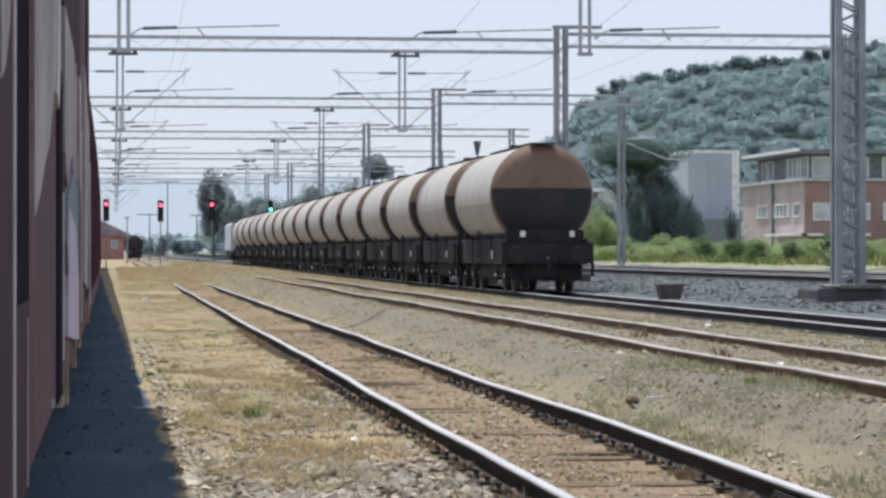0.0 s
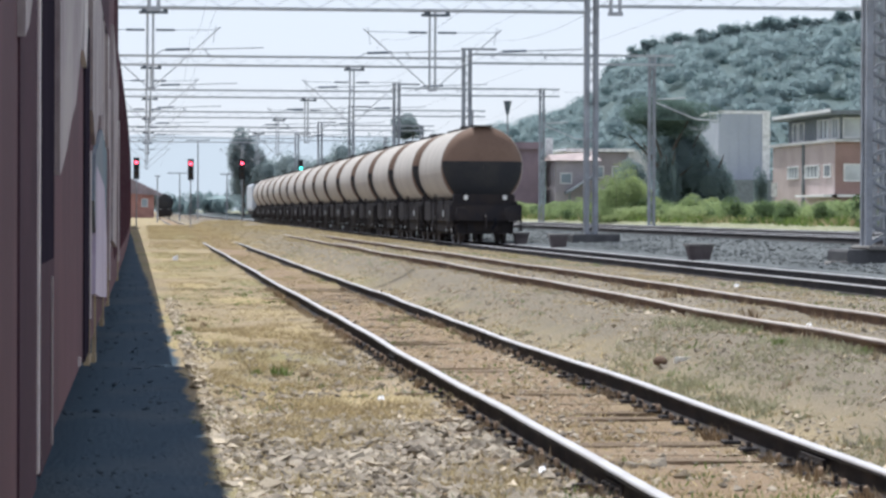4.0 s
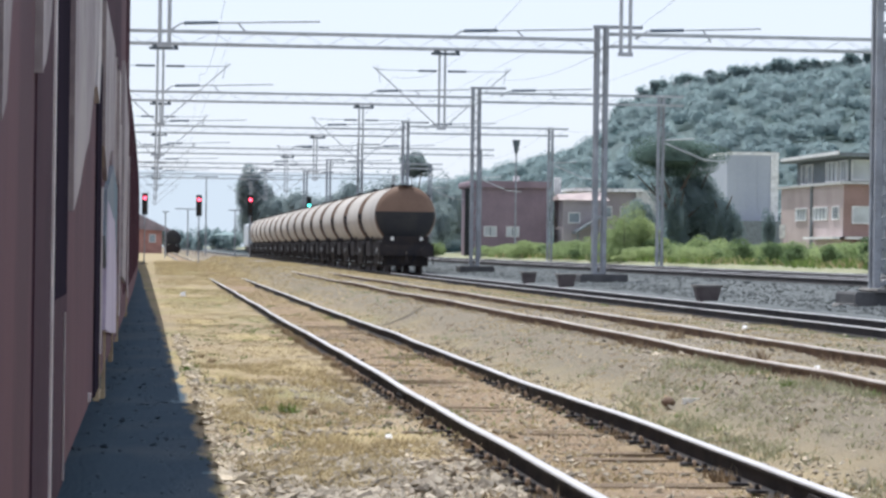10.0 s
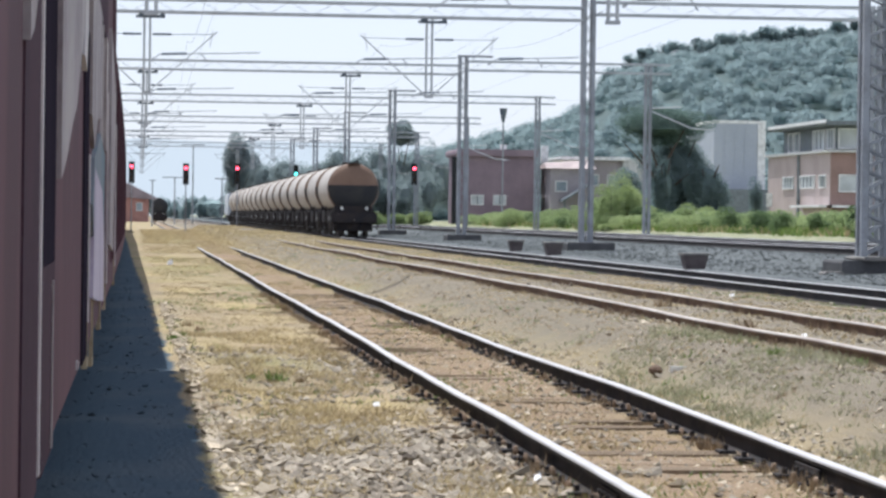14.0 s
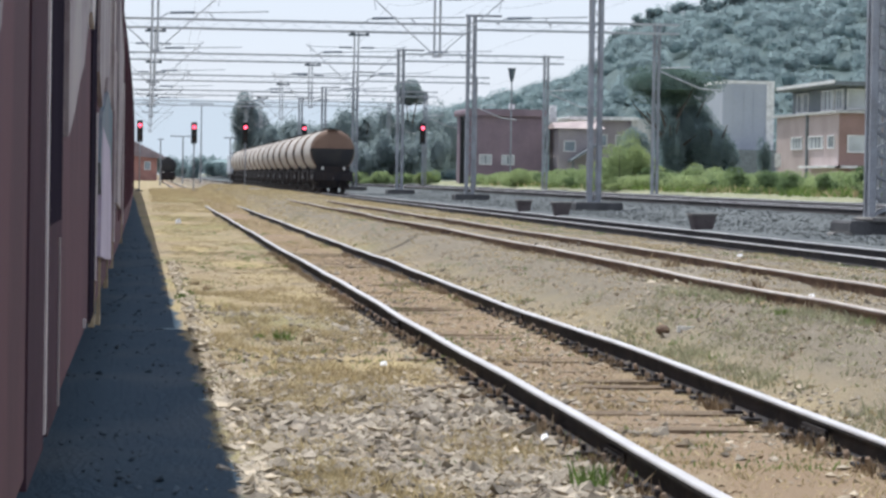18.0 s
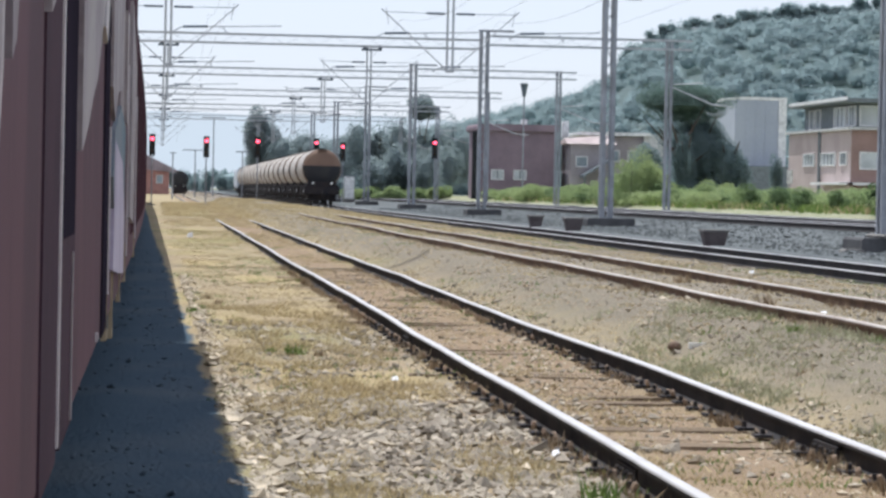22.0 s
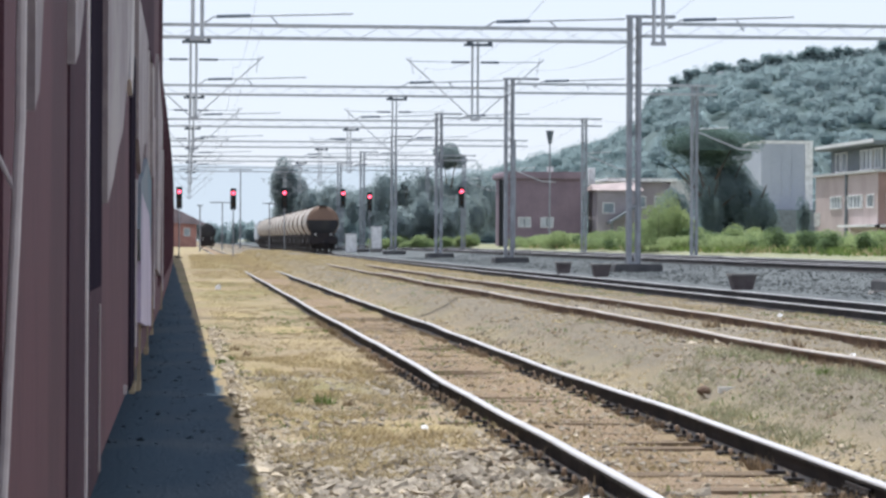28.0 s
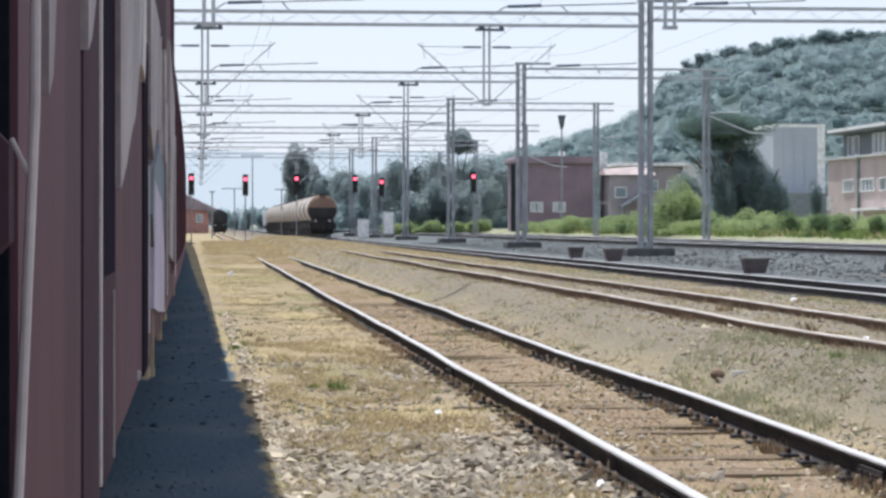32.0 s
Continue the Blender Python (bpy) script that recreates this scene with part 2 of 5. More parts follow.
HOUSE_RED = mat("salmon_house_render", (0.4, 0.22, 0.19), (0.3, 0.16, 0.14), 0.85, 0, 0.6, 5, 0.05)
PLASTIC = mat("white_litter_plastic", (0.9, 0.9, 0.92), rough=0.25, bump=0)
WIRE = mat("copper_catenary_wire", (0.1, 0.1, 0.1), rough=0.5, metal=0.5, bump=0)
CRATE = mat("rust_brown_cast_box", (0.13, 0.11, 0.112), (0.085, 0.07, 0.072), 0.85, 0, 3, 20, 0.1)


def ground_material():
    m = bpy.data.materials.new("dry_yard_ground")
    m.use_nodes = True
    n, l = m.node_tree.nodes, m.node_tree.links
    b = n["Principled BSDF"]
    b.inputs["Roughness"].default_value = 0.97
    b.inputs["Specular IOR Level"].default_value = 0.1
    co = n.new("ShaderNodeTexCoord")

    def noise_node(scale, detail, stretch=(1, 1, 1)):
        mp = n.new("ShaderNodeMapping")
        mp.inputs["Scale"].default_value = stretch
        l.new(co.outputs["Object"], mp.inputs[0])
        t = n.new("ShaderNodeTexNoise")
        t.inputs["Scale"].default_value, t.inputs["Detail"].default_value = scale, detail
        l.new(mp.outputs[0], t.inputs["Vector"])
        return t.outputs[0]

    def mixed(a, c, fac, lo, hi):
        r = n.new("ShaderNodeMapRange")
        r.inputs[1].default_value, r.inputs[2].default_value = lo, hi
        l.new(fac, r.inputs[0])
        x = n.new("ShaderNodeMix")
        x.data_type = "RGBA"
        for k, v in ((6, a), (7, c)):
            if isinstance(v, tuple):
                x.inputs[k].default_value = (*v, 1)
            else:
                l.new(v, x.inputs[k])
        l.new(r.outputs[0], x.inputs[0])
        return x.outputs[2]

    broad, mid, fine = noise_node(0.35, 5, (1, 0.35, 1)), noise_node(2.2, 6, (1, 0.5, 1)), noise_node(28, 4)
    c = mixed((0.335, 0.265, 0.18), (0.38, 0.312, 0.205), broad, 0.4, 0.62)
    c = mixed(c, (0.28, 0.218, 0.14), mid, 0.42, 0.7)
    c = mixed(c, (0.2, 0.15, 0.1), fine, 0.56, 0.8)
    blotch = noise_node(0.9, 5, (1, 0.45, 1))
    c = mixed(c, (0.305, 0.252, 0.17), blotch, 0.46, 0.6)
    c = mixed(c, (0.385, 0.31, 0.175), noise_node(0.55, 5, (1, 0.4, 1)), 0.5, 0.64)
    green = noise_node(0.22, 4, (1, 0.4, 1))
    c = mixed(c, (0.25, 0.235, 0.115), green, 0.5, 0.7)
    # far from the tracks the soil carries grass; the ballast bed is grey
    sep = n.new("ShaderNodeSeparateXYZ")
    l.new(co.outputs["Object"], sep.inputs[0])
    wob = n.new("ShaderNodeMath")
    wob.operation = "MULTIPLY_ADD"
    wob.inputs[1].default_value = 1.2
    l.new(mid, wob.inputs[0])
    l.new(sep.outputs[0], wob.inputs[2])
    between = mixed(c, (0.262, 0.195, 0.132), wob.outputs[0], 3.1, 3.7)
    c = mixed(between, c, wob.outputs[0], 4.4, 5.0)
    c = mixed(c, (0.215, 0.187, 0.146), wob.outputs[0], 4.7, 5.9)
    grey = mixed((0.14, 0.152, 0.156), (0.112, 0.122, 0.125), fine, 0.4, 0.65)
    c = mixed(c, grey, wob.outputs[0], 11.4, 11.9)
    # ballast bed under the standing train, darkened and blued along its cast shadow
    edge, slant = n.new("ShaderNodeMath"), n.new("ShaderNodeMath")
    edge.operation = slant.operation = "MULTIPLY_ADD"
    # the slant makes the painted edge follow the shadow edge along y
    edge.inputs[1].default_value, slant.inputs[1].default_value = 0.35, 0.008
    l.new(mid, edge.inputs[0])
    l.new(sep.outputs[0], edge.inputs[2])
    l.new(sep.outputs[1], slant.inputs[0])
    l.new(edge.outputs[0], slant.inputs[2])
    train_shade = mixed((0.056, 0.086, 0.118), (0.085, 0.11, 0.134), blotch, 0.48, 0.7)
    c = mixed(train_shade, c, slant.outputs[0], 0.76, 0.83)
    c = mixed((0.3, 0.25, 0.165), c, wob.outputs[0], -4.4, -3.8)
    grass = mixed((0.25, 0.265, 0.165), (0.32, 0.315, 0.22), mid, 0.4, 0.65)
    c = mixed(c, grass, wob.outputs[0], 26.3, 27.2)
    l.new(c, b.inputs["Base Color"])
    bp = n.new("ShaderNodeBump")
    bp.inputs["Strength"].default_value, bp.inputs["Distance"].default_value = 0.7, 0.06
    l.new(fine, bp.inputs["Height"])
    l.new(bp.outputs[0], b.inputs["Normal"])
    return m


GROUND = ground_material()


# ---- mesh tools ----
class Shape:
    """Collects vertices and faces for one mesh."""

    def __init__(self):
        self.v, self.f = [], []

    def add(self, verts, faces):
        k = len(self.v)
        self.v += [tuple(p) for p in verts]
        self.f += [tuple(i + k for i in f) for f in faces]
        return self

    def box(self, x0, x1, y0, y1, z0, z1, m=None, c=0.0):
        """A box, with its vertical and long edges cut by c."""
        if c:
            xs, zs = (x0, x0 + c, x1 - c, x1), (z0, z0 + c, z1 - c, z1)
            ring = [(xs[1], zs[0]), (xs[2], zs[0]), (xs[3], zs[1]), (xs[3], zs[2]), (xs[2], zs[3]), (xs[1], zs[3]), (xs[0], zs[2]), (xs[0], zs[1])]
            v = [(x, y0, z) for x, z in ring] + [(x, y1, z) for x, z in ring]
            f = [(i, (i + 1) % 8, 8 + (i + 1) % 8, 8 + i) for i in range(8)] + [tuple(range(7, -1, -1)), tuple(range(8, 16))]
        else:
            v = [(x, y, z) for x in (x0, x1) for y in (y0, y1) for z in (z0, z1)]
            f = [(0, 1, 3, 2), (4, 6, 7, 5), (0, 4, 5, 1), (2, 3, 7, 6), (0, 2, 6, 4), (1, 5, 7, 3)]
        if m:
            v = [m @ Vector(p) for p in v]
        return self.add(v, f)

    def tube(self, a, b, r, r1=None, n=8, caps=True):
        a, b = Vector(a), Vector(b)
        d = (b - a).normalized()
        s = d.orthogonal().normalized()
        t = d.cross(s)
        r1 = r if r1 is None else r1
        v = []
        for p, q in ((a, r), (b, r1)):
            v += [p + (s * math.cos(2 * math.pi * i / n) + t * math.sin(2 * math.pi * i / n)) * q for i in range(n)]
        f = [(i, (i + 1) % n, n + (i + 1) % n, n + i) for i in range(n)]
        if caps:
            f += [tuple(range(n - 1, -1, -1)), tuple(range(n, 2 * n))]
        return self.add(v, f)

    def bent(self, points, r, n=8):
        """One tube through several points that lie roughly over one another."""
        v = [(x + r * math.cos(2 * math.pi * i / n), y + r * math.sin(2 * math.pi * i / n), z) for x, y, z in points for i in range(n)]
        f = [(j * n + i, j * n + (i + 1) % n, (j + 1) * n + (i + 1) % n, (j + 1) * n + i) for j in range(len(points) - 1) for i in range(n)]
        return self.add(v, f + [tuple(range(n - 1, -1, -1)), tuple(range((len(points) - 1) * n, len(points) * n))])

    def lathe(self, profile, n=32, m=None, arc=(0.0, 1.0)):
        """Turns (radius, y) pairs about the y axis; z is up. arc: the part of the turn, from the right side upwards."""
        whole = arc == (0.0, 1.0)
        k = n if whole else n + 1
        v = []
        for r, y in profile:
            for i in range(k):
                a = 2 * math.pi * (arc[0] + (arc[1] - arc[0]) * i / n)
                v.append((r * math.cos(a), y, r * math.sin(a)))
        f = []
        for j in range(len(profile) - 1):
            for i in range(n):
                i2 = (i + 1) % k
                f.append((j * k + i, (j + 1) * k + i, (j + 1) * k + i2, j * k + i2))
        if m:
            v = [m @ Vector(p) for p in v]
        return self.add(v, f)

    def mesh(self, name, material, smooth=False):
        me = bpy.data.meshes.new(name)
        me.from_pydata(self.v, [], self.f)
        me.materials.append(material)
        if smooth:
            me.polygons.foreach_set("use_smooth", [True] * len(me.polygons))
            me.set_sharp_from_angle(angle=radians(40))
        me.update()
        return me


def part(name, shape, material, parent, label="", smooth=False, at=None):
    me = shape if isinstance(shape, bpy.types.Mesh) else shape.mesh(name, material, smooth)
    ob = new(name, me)
    ob.parent = parent
    if at is not None:
        ob.matrix_basis = at
    return tagged(ob, label) if label else ob


def thing(name, label, category, group="", kind="", at=None):
    ob = tagged(new(name), label, category, group, kind)
    ob.empty_display_size = 0.2
    if at is not None:
        ob.matrix_basis = at
    return ob


def solid(name, shape, material, label, category, group="", kind="", smooth=False):
    return tagged(new(name, shape.mesh(name, material, smooth)), label, category, group, kind)


# ---- plan: x across the yard, y along the tracks, z from the rail tops of the near siding ----
TRACKS = [("near siding", -1.72, -0.02), ("siding", 3.42, 0.0), ("siding", 6.9, 0.4), ("main", 12.0, 0.32), ("main", 19.6, 0.8), ("main", 24.1, 0.8)]
PORTAL_Y = [63 + 40.7 * k for k in range(7)]


def swerve(y):
    """How far the standing train's track bends to its left by y."""
    k = max(0.0, y - 28)
    return 0.005 * k * k / (k + 60)


def ground_z(x):
    steps = [(-60, -0.2), (-4, -0.17), (4.5, -0.15), (5.0, -0.03), (5.55, 0.28), (8.2, 0.29), (9.5, 0.25), (10.6, 0.2), (11.2, 0.12), (12.95, 0.14), (13.15, 0.3), (14.4, 0.34), (16.8, 0.38), (18.2, 0.6), (25.9, 0.58), (27.5, 0.95), (60, 1.3), (5000, 1.3)]
    for (x0, a), (x1, b) in zip(steps, steps[1:]):
        if x <= x1:
            k = max(0.0, (x - x0) / (x1 - x0))
            return a + (b - a) * k
    return 1.3


def bumps(x, y):
    far = min(1.0, max(0.0, (y - 118) / 25)) * min(1.0, max(0.0, (330 - y) / 60)) * min(1.0, max(0.0, (9.3 - x) / 0.8))
    near_bank = 0.055 * max(0.0, 1 - abs(x - 0.45) / 0.7) * noise.noise((x * 1.5, y * 0.8, 12)) if 12 < y < 70 else 0.0
    return near_bank + 0.19 * far + 0.035 * noise.noise((x * 0.9, y * 0.35, 0)) + 0.02 * noise.noise((x * 3.1, y * 1.3, 5))


def build_ground():
    xs = [-4000, -1500, -500, -150, -60, -30, -14, -8] + [-6 + 0.35 * i for i in range(60)] + [15 + 0.5 * i for i in range(30)] + [32, 36, 42, 50, 70, 110, 200, 500, 1500, 4000]
    ys = [-600, -150, -40, -10, 0, 6] + [10 + 0.5 * i for i in range(80)] + [50 + 2 * i for i in range(60)] + [175, 190, 210, 240, 270, 300, 340, 420, 520, 700, 1000, 1600, 2600, 4900]
    v = [(x, y, ground_z(x) + (bumps(x, y) if -6 < x < 32 and 9 < y < 345 else 0)) for x in xs for y in ys]
    k = len(ys)
    f = [(i * k + j, (i + 1) * k + j, (i + 1) * k + j + 1, i * k + j + 1) for i in range(len(xs) - 1) for j in range(k - 1)]
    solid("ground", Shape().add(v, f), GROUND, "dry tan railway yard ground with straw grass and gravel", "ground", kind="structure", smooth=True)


build_ground()


def rail_profile():
    head = [(-0.038, -0.017), (0.038, -0.017), (0.038, -0.008), (0.031, 0), (-0.031, 0), (-0.038, -0.008)]
    web = [(-0.075, -0.17), (0.075, -0.17), (0.075, -0.155), (0.012, -0.135), (0.012, -0.042), (0.036, -0.036), (0.037, -0.01), (0.031, -0.003), (-0.031, -0.003), (-0.037, -0.01), (-0.036, -0.036), (-0.012, -0.042), (-0.012, -0.135), (-0.075, -0.155)]
    return head, web


def extrude(profile, stations):
    """Stations: (dx, y, dz)."""
    s, n = Shape(), len(profile)
    v = [(x + dx, y, z + dz) for dx, y, dz in stations for x, z in profile]
    f = [(j * n + i, j * n + (i + 1) % n, (j + 1) * n + (i + 1) % n, (j + 1) * n + i) for j in range(len(stations) - 1) for i in range(n)]
    f += [tuple(range(n - 1, -1, -1)), tuple(range((len(stations) - 1) * n, len(stations) * n))]
    return s.add(v, f)


def build_track(kind, x, z, head_mat, length, wobble):
    head, web = rail_profile()
    track = thing("railway_track", {"near siding": "rusty siding track under the standing wagons", "siding": "old siding track with shiny worn rails in dry grass", "main": "ballasted main line track with dark steel rails"}[kind], "railway track", "tracks of the yard", "structure")
    for side in (-0.752, 0.752):
        ys = [-30, 0] + [8 + 1.5 * i for i in range(60)] + [100 + 10 * i for i in range(11)] + [260, 400, length]
        ph = 7 * side + x
        st = [(x + side - (swerve(y) if kind == "near siding" else 0) + wobble * noise.noise((y * 0.11, ph, 0)), y, z + wobble * (0.6 * noise.noise((y * 0.09, ph, 9)) + 0.25 * noise.noise((y * 0.31, ph, 4)))) for y in ys]
        rail = part("rail", extrude(web, st), RAIL_BROWN if z == 0.4 else RAIL_WEB, track, "rusty rail web and foot")
        part("rail_head", extrude(head, st), head_mat, rail, "bright worn running surface")
    return track


TRACK_OBS = [build_track(k, x, z, RAIL_HEAD if i in (1, 3, 4, 5) else RAIL_DULL, 900, 0.05 if i in (1, 2) else 0.01) for i, (k, x, z) in enumerate(TRACKS)]


def sheet_mesh(name, verts, sides, material):
    """A mesh of many small separate faces with the same number of sides, from an array of corners."""
    me = bpy.data.meshes.new(name)
    n = len(verts)
    me.vertices.add(n)
    me.vertices.foreach_set("co", np.asarray(verts, dtype=np.float32).ravel())
    me.loops.add(n)
    me.loops.foreach_set("vertex_index", np.arange(n, dtype=np.int32))
    me.polygons.add(n // sides)
    me.polygons.foreach_set("loop_start", np.arange(0, n, sides, dtype=np.int32))
    me.polygons.foreach_set("loop_total", np.full(n // sides, sides, dtype=np.int32))
    me.materials.append(material)
    me.update(calc_edges=True)
    me.validate()
    return me


RNG = np.random.default_rng(7)


def leaves(points, size, flat=0.0):
    """Four corners for a leafy spray at each point, turned at random; flat pulls them level."""
    n = len(points)
    a = RNG.normal(size=(n, 3))
    a[:, 2] *= 1 - flat
    a /= np.linalg.norm(a, axis=1)[:, None]
    b = np.cross(a, RNG.normal(size=(n, 3)) + np.array((0, 0, 3.0 * flat)))
    b /= np.linalg.norm(b, axis=1)[:, None] + 1e-9
    s = size * RNG.uniform(0.55, 1.25, (n, 1))
    w = s * RNG.uniform(0.45, 0.8, (n, 1))
    return np.stack([points - a * s, points + b * w, points + a * s, points - b * w], 1).reshape(-1, 3)


def fine_leaves(points, size, flat=0.0):
    """Three corners for a small leaf at each point."""
    return leaves(points, size, flat).reshape(-1, 4, 3)[:, :3].reshape(-1, 3)


def crown_points(centre, radii, count, lumps=14, spread=0.62, lump=0.42):
    """Points on the shells of several lumps inside an ellipsoid, for an uneven crown with gaps."""
    c = RNG.normal(size=(lumps, 3))
    c /= np.linalg.norm(c, axis=1)[:, None]
    c *= RNG.uniform(0.35, 1.0, (lumps, 1)) * spread
    r = RNG.uniform(0.7, 1.15, lumps) * lump
    k = RNG.integers(0, lumps, count)
    d = RNG.normal(size=(count, 3))
    d /= np.linalg.norm(d, axis=1)[:, None]
    p = c[k] + d * (r[k] * RNG.uniform(0.72, 1.08, count))[:, None]
    return np.asarray(centre) + p * np.asarray(radii)


def cores(spots, k):
    """Uneven solid hearts of the crowns, so that no hollow shows between the leaves; three corners a face."""
    ring, rows = 9, 5
    a = np.arange(ring) * 2 * math.pi / ring
    out = []
    for x, y, z, h, r, rz in spots:
        grid = []
        for j in range(rows + 1):
            b = math.pi * j / rows
            w = RNG.uniform(0.8, 1.12, ring) * k if 0 < j < rows else np.full(ring, k)
            grid.append(np.stack([x + r * w * np.cos(a) * math.sin(b), y + r * w * np.sin(a) * math.sin(b), np.full(ring, z + h - rz) + rz * w * math.cos(b)], 1))
        for j in range(rows):
            p, q = grid[j], grid[j + 1]
            p1, q1 = np.roll(p, -1, 0), np.roll(q, -1, 0)
            out.append(np.stack([p, q, q1, p, q1, p1], 1).reshape(-1, 3))
    return np.concatenate(out)


# ---- catenary portals ----
def lattice(shape, a, b, u, w, step, r):
    """A zigzag of thin bars between two parallel lines: a to b, the second offset by u; w: bar half width."""
    a, b, u = Vector(a), Vector(b), Vector(u)
    n = max(2, round((b - a).length / step))
    for i in range(n):
        p = a.lerp(b, i / n) + (u if i % 2 else Vector())
        q = a.lerp(b, (i + 1) / n) + (Vector() if i % 2 else u)
        shape.tube(p, q, r, n=4)


def lattice_post(parent, x, y, z0, z1, w, d, material, r=0.04, bar=0.016):
    post = part("post", Shape().box(x - w / 2 - 0.06, x + w / 2 + 0.06, y - d / 2 - 0.06, y + d / 2 + 0.06, z0, z0 + 0.05), material, parent, "lattice steel portal post")
    for sx in (-1, 1):
        for sy in (-1, 1):
            px, py = x + sx * w / 2, y + sy * d / 2
            part("leg", Shape().box(px - r, px + r, py - r, py + r, z0 + 0.05, z1), material, post)
    for sy in (-1, 1):
        s = Shape()
        lattice(s, (x - w / 2, y + sy * d / 2, z0 + 0.1), (x - w / 2, y + sy * d / 2, z1 - 0.1), (w, 0, 0), 0.02, 0.42 if bar < 0.03 else 0.24, bar)
        tagged(part("lacing", s, material, post), kind="stuff")
    for sx in (-1, 1):
        s = Shape()
        lattice(s, (x + sx * w / 2, y - d / 2, z0 + 0.1), (x + sx * w / 2, y - d / 2, z1 - 0.1), (0, d, 0), 0.02, 0.55 if bar < 0.03 else 0.24, bar)
        tagged(part("lacing", s, material, post), kind="stuff")
    return post


def hanger(parent, x, y, top, bottom, arms=True):
    """A twin drop tube under the beam with its bracket, insulators and two slanting arms."""
    h = part("drop_tube", Shape().tube((x - 0.1, y, bottom), (x - 0.1, y, top), 0.042).tube((x + 0.1, y, bottom), (x + 0.1, y, top), 0.042), GALV, parent, "pale twin drop tube hanging from the beam")
    part("bracket", Shape().box(x - 0.4, x + 0.62, y - 0.08, y + 0.08, top - 0.15, top - 0.06).box(x - 0.3, x - 0.1, y - 0.07, y + 0.07, top - 0.06, top + 0.12).box(x + 0.45, x + 0.6, y - 0.07, y + 0.07, top - 0.06, top + 0.12), INSUL, h, "dark bracket clamp")
    part("foot_plate", Shape().box(x - 0.16, x + 0.16, y - 0.06, y + 0.06, bottom - 0.05, bottom + 0.03), GALV, h)
    for s in (-1, 1) if arms else ():
        part("registration_arm", Shape().tube((x + s * 0.12, y, bottom + 0.05), (x + s * 2.45, y, bottom + 2.15), 0.022).tube((x + s * 2.2, y, bottom + 1.6), (x + s * 2.3, y, bottom + 2.2), 0.012), GALV, h, "thin slanting registration arm")
        part("insulator", Shape().tube((x + s * 0.2, y, top - 0.72), (x + s * 0.85, y, top - 0.72), 0.04).tube((x + s * 0.85, y, top - 0.72), (x + s * 2.35, y, bottom + 2.05), 0.011, n=5), INSUL, h, "dark porcelain insulator with stay wire")


def portal(y, first):
    p = thing("catenary_portal", "grey lattice steel catenary portal spanning the tracks", "catenary portal", "portals over the yard")
    part("foundation", Shape().box(15.05, 16.75, y - 1.0, y + 0.8, -0.1, 0.66, c=0.05), CONCRETE_DARK, p, "dark concrete footing")
    part("foundation", Shape().box(25.0, 26.5, y - 0.6, y + 0.6, 0.4, 0.8, c=0.05), CONCRETE_DARK, p, "dark concrete footing")
    if first:
        part("foundation_cap", Shape().box(15.5, 16.5, y - 1.12, y + 0.5, 0.66, 0.74, c=0.03), CONCRETE, p, "pale concrete cap of the footing")
        part("foundation_block", Shape().box(14.6, 15.05, y - 1.3, y - 0.8, -0.1, 0.42, c=0.04), CONCRETE, p, "small pale concrete block")
    lattice_post(p, 15.98 if first else 15.84, y, 0.66, 9.42, 0.52 if first else 0.32, 0.4, GALV_OLD, 0.07, 0.035 if first else 0.016)
    far_x = 26.3 if abs(y - PORTAL_Y[1]) < 1 else 25.1
    lattice_post(p, far_x, y, 0.8, 9.3, 0.24, 0.3, GALV_OLD, 0.05)
    for z, r in ((9.0, 0.045), (8.56, 0.045)):
        for dy in (-0.2, 0.2):
            part("beam_chord", Shape().box(-5.2, 15.6, y + dy - r, y + dy + r, z - r, z + r), GALV, p, "long grey beam chord")
            part("beam_chord", Shape().box(16.12, 26.2, y + dy - r, y + dy + r, z + 0.22 - r, z + 0.22 + r), GALV, p, "long grey beam chord")
    s = Shape()
    for dy in (-0.2, 0.2):
        lattice(s, (-5.2, y + dy, 8.56), (15.6, y + dy, 8.56), (0, 0, 0.44), 0.01, 0.8, 0.006)
        lattice(s, (16.1, y + dy, 8.78), (26.2, y + dy, 8.78), (0, 0, 0.44), 0.01, 0.8, 0.006)
    tagged(part("beam_lacing", s, GALV, p, "fine zigzag beam lacing"), kind="stuff")
    for x0, x1, z in ((0.9, 5.8, 9.35), (10.8, 15.5, 9.28), (17.5, 21.6, 9.42)):
        part("feeder_arm", Shape().tube((x0, y, z - 0.06), (x1, y, z + 0.1), 0.035).tube((x0, y, z - 0.06), (x0 - 0.45, y, z - 0.36), 0.035).tube((x0 + 2, y, z), (x0 + 2.3, y, 9.0), 0.03), GALV, p, "slanting feeder arm on the beam")
        part("insulator", Shape().tube((x0 + 0.1, y, z - 0.05), (x0 + 1.3, y, z - 0.01), 0.06), INSUL, p, "dark porcelain insulator")
    if not first:
        part("cantilever", Shape().tube((far_x + 0.1, y, 7.05), (far_x + 1.7, y, 7.15), 0.035).tube((far_x + 0.1, y, 6.95), (far_x + 2.2, y, 6.1), 0.04).tube((far_x + 2.2, y, 6.1), (far_x + 3.3, y, 6.02), 0.035), GALV, p, "pale outer cantilever bracket")
    part("post_cap", Shape().box(15.55, 17.3, y - 0.15, y + 0.15, 9.42, 9.52), GALV_OLD, p)
    for x in (0.2, 10.15):
        hanger(p, x, y, 8.5, 5.75, not first)
    part("drop_tube", Shape().tube((-4.9, y, -0.2), (-4.9, y, 9.1), 0.14), GALV_OLD, p, "plain end post of the portal")
    return p


for i, y in enumerate(PORTAL_Y):
    portal(y, i == 0)


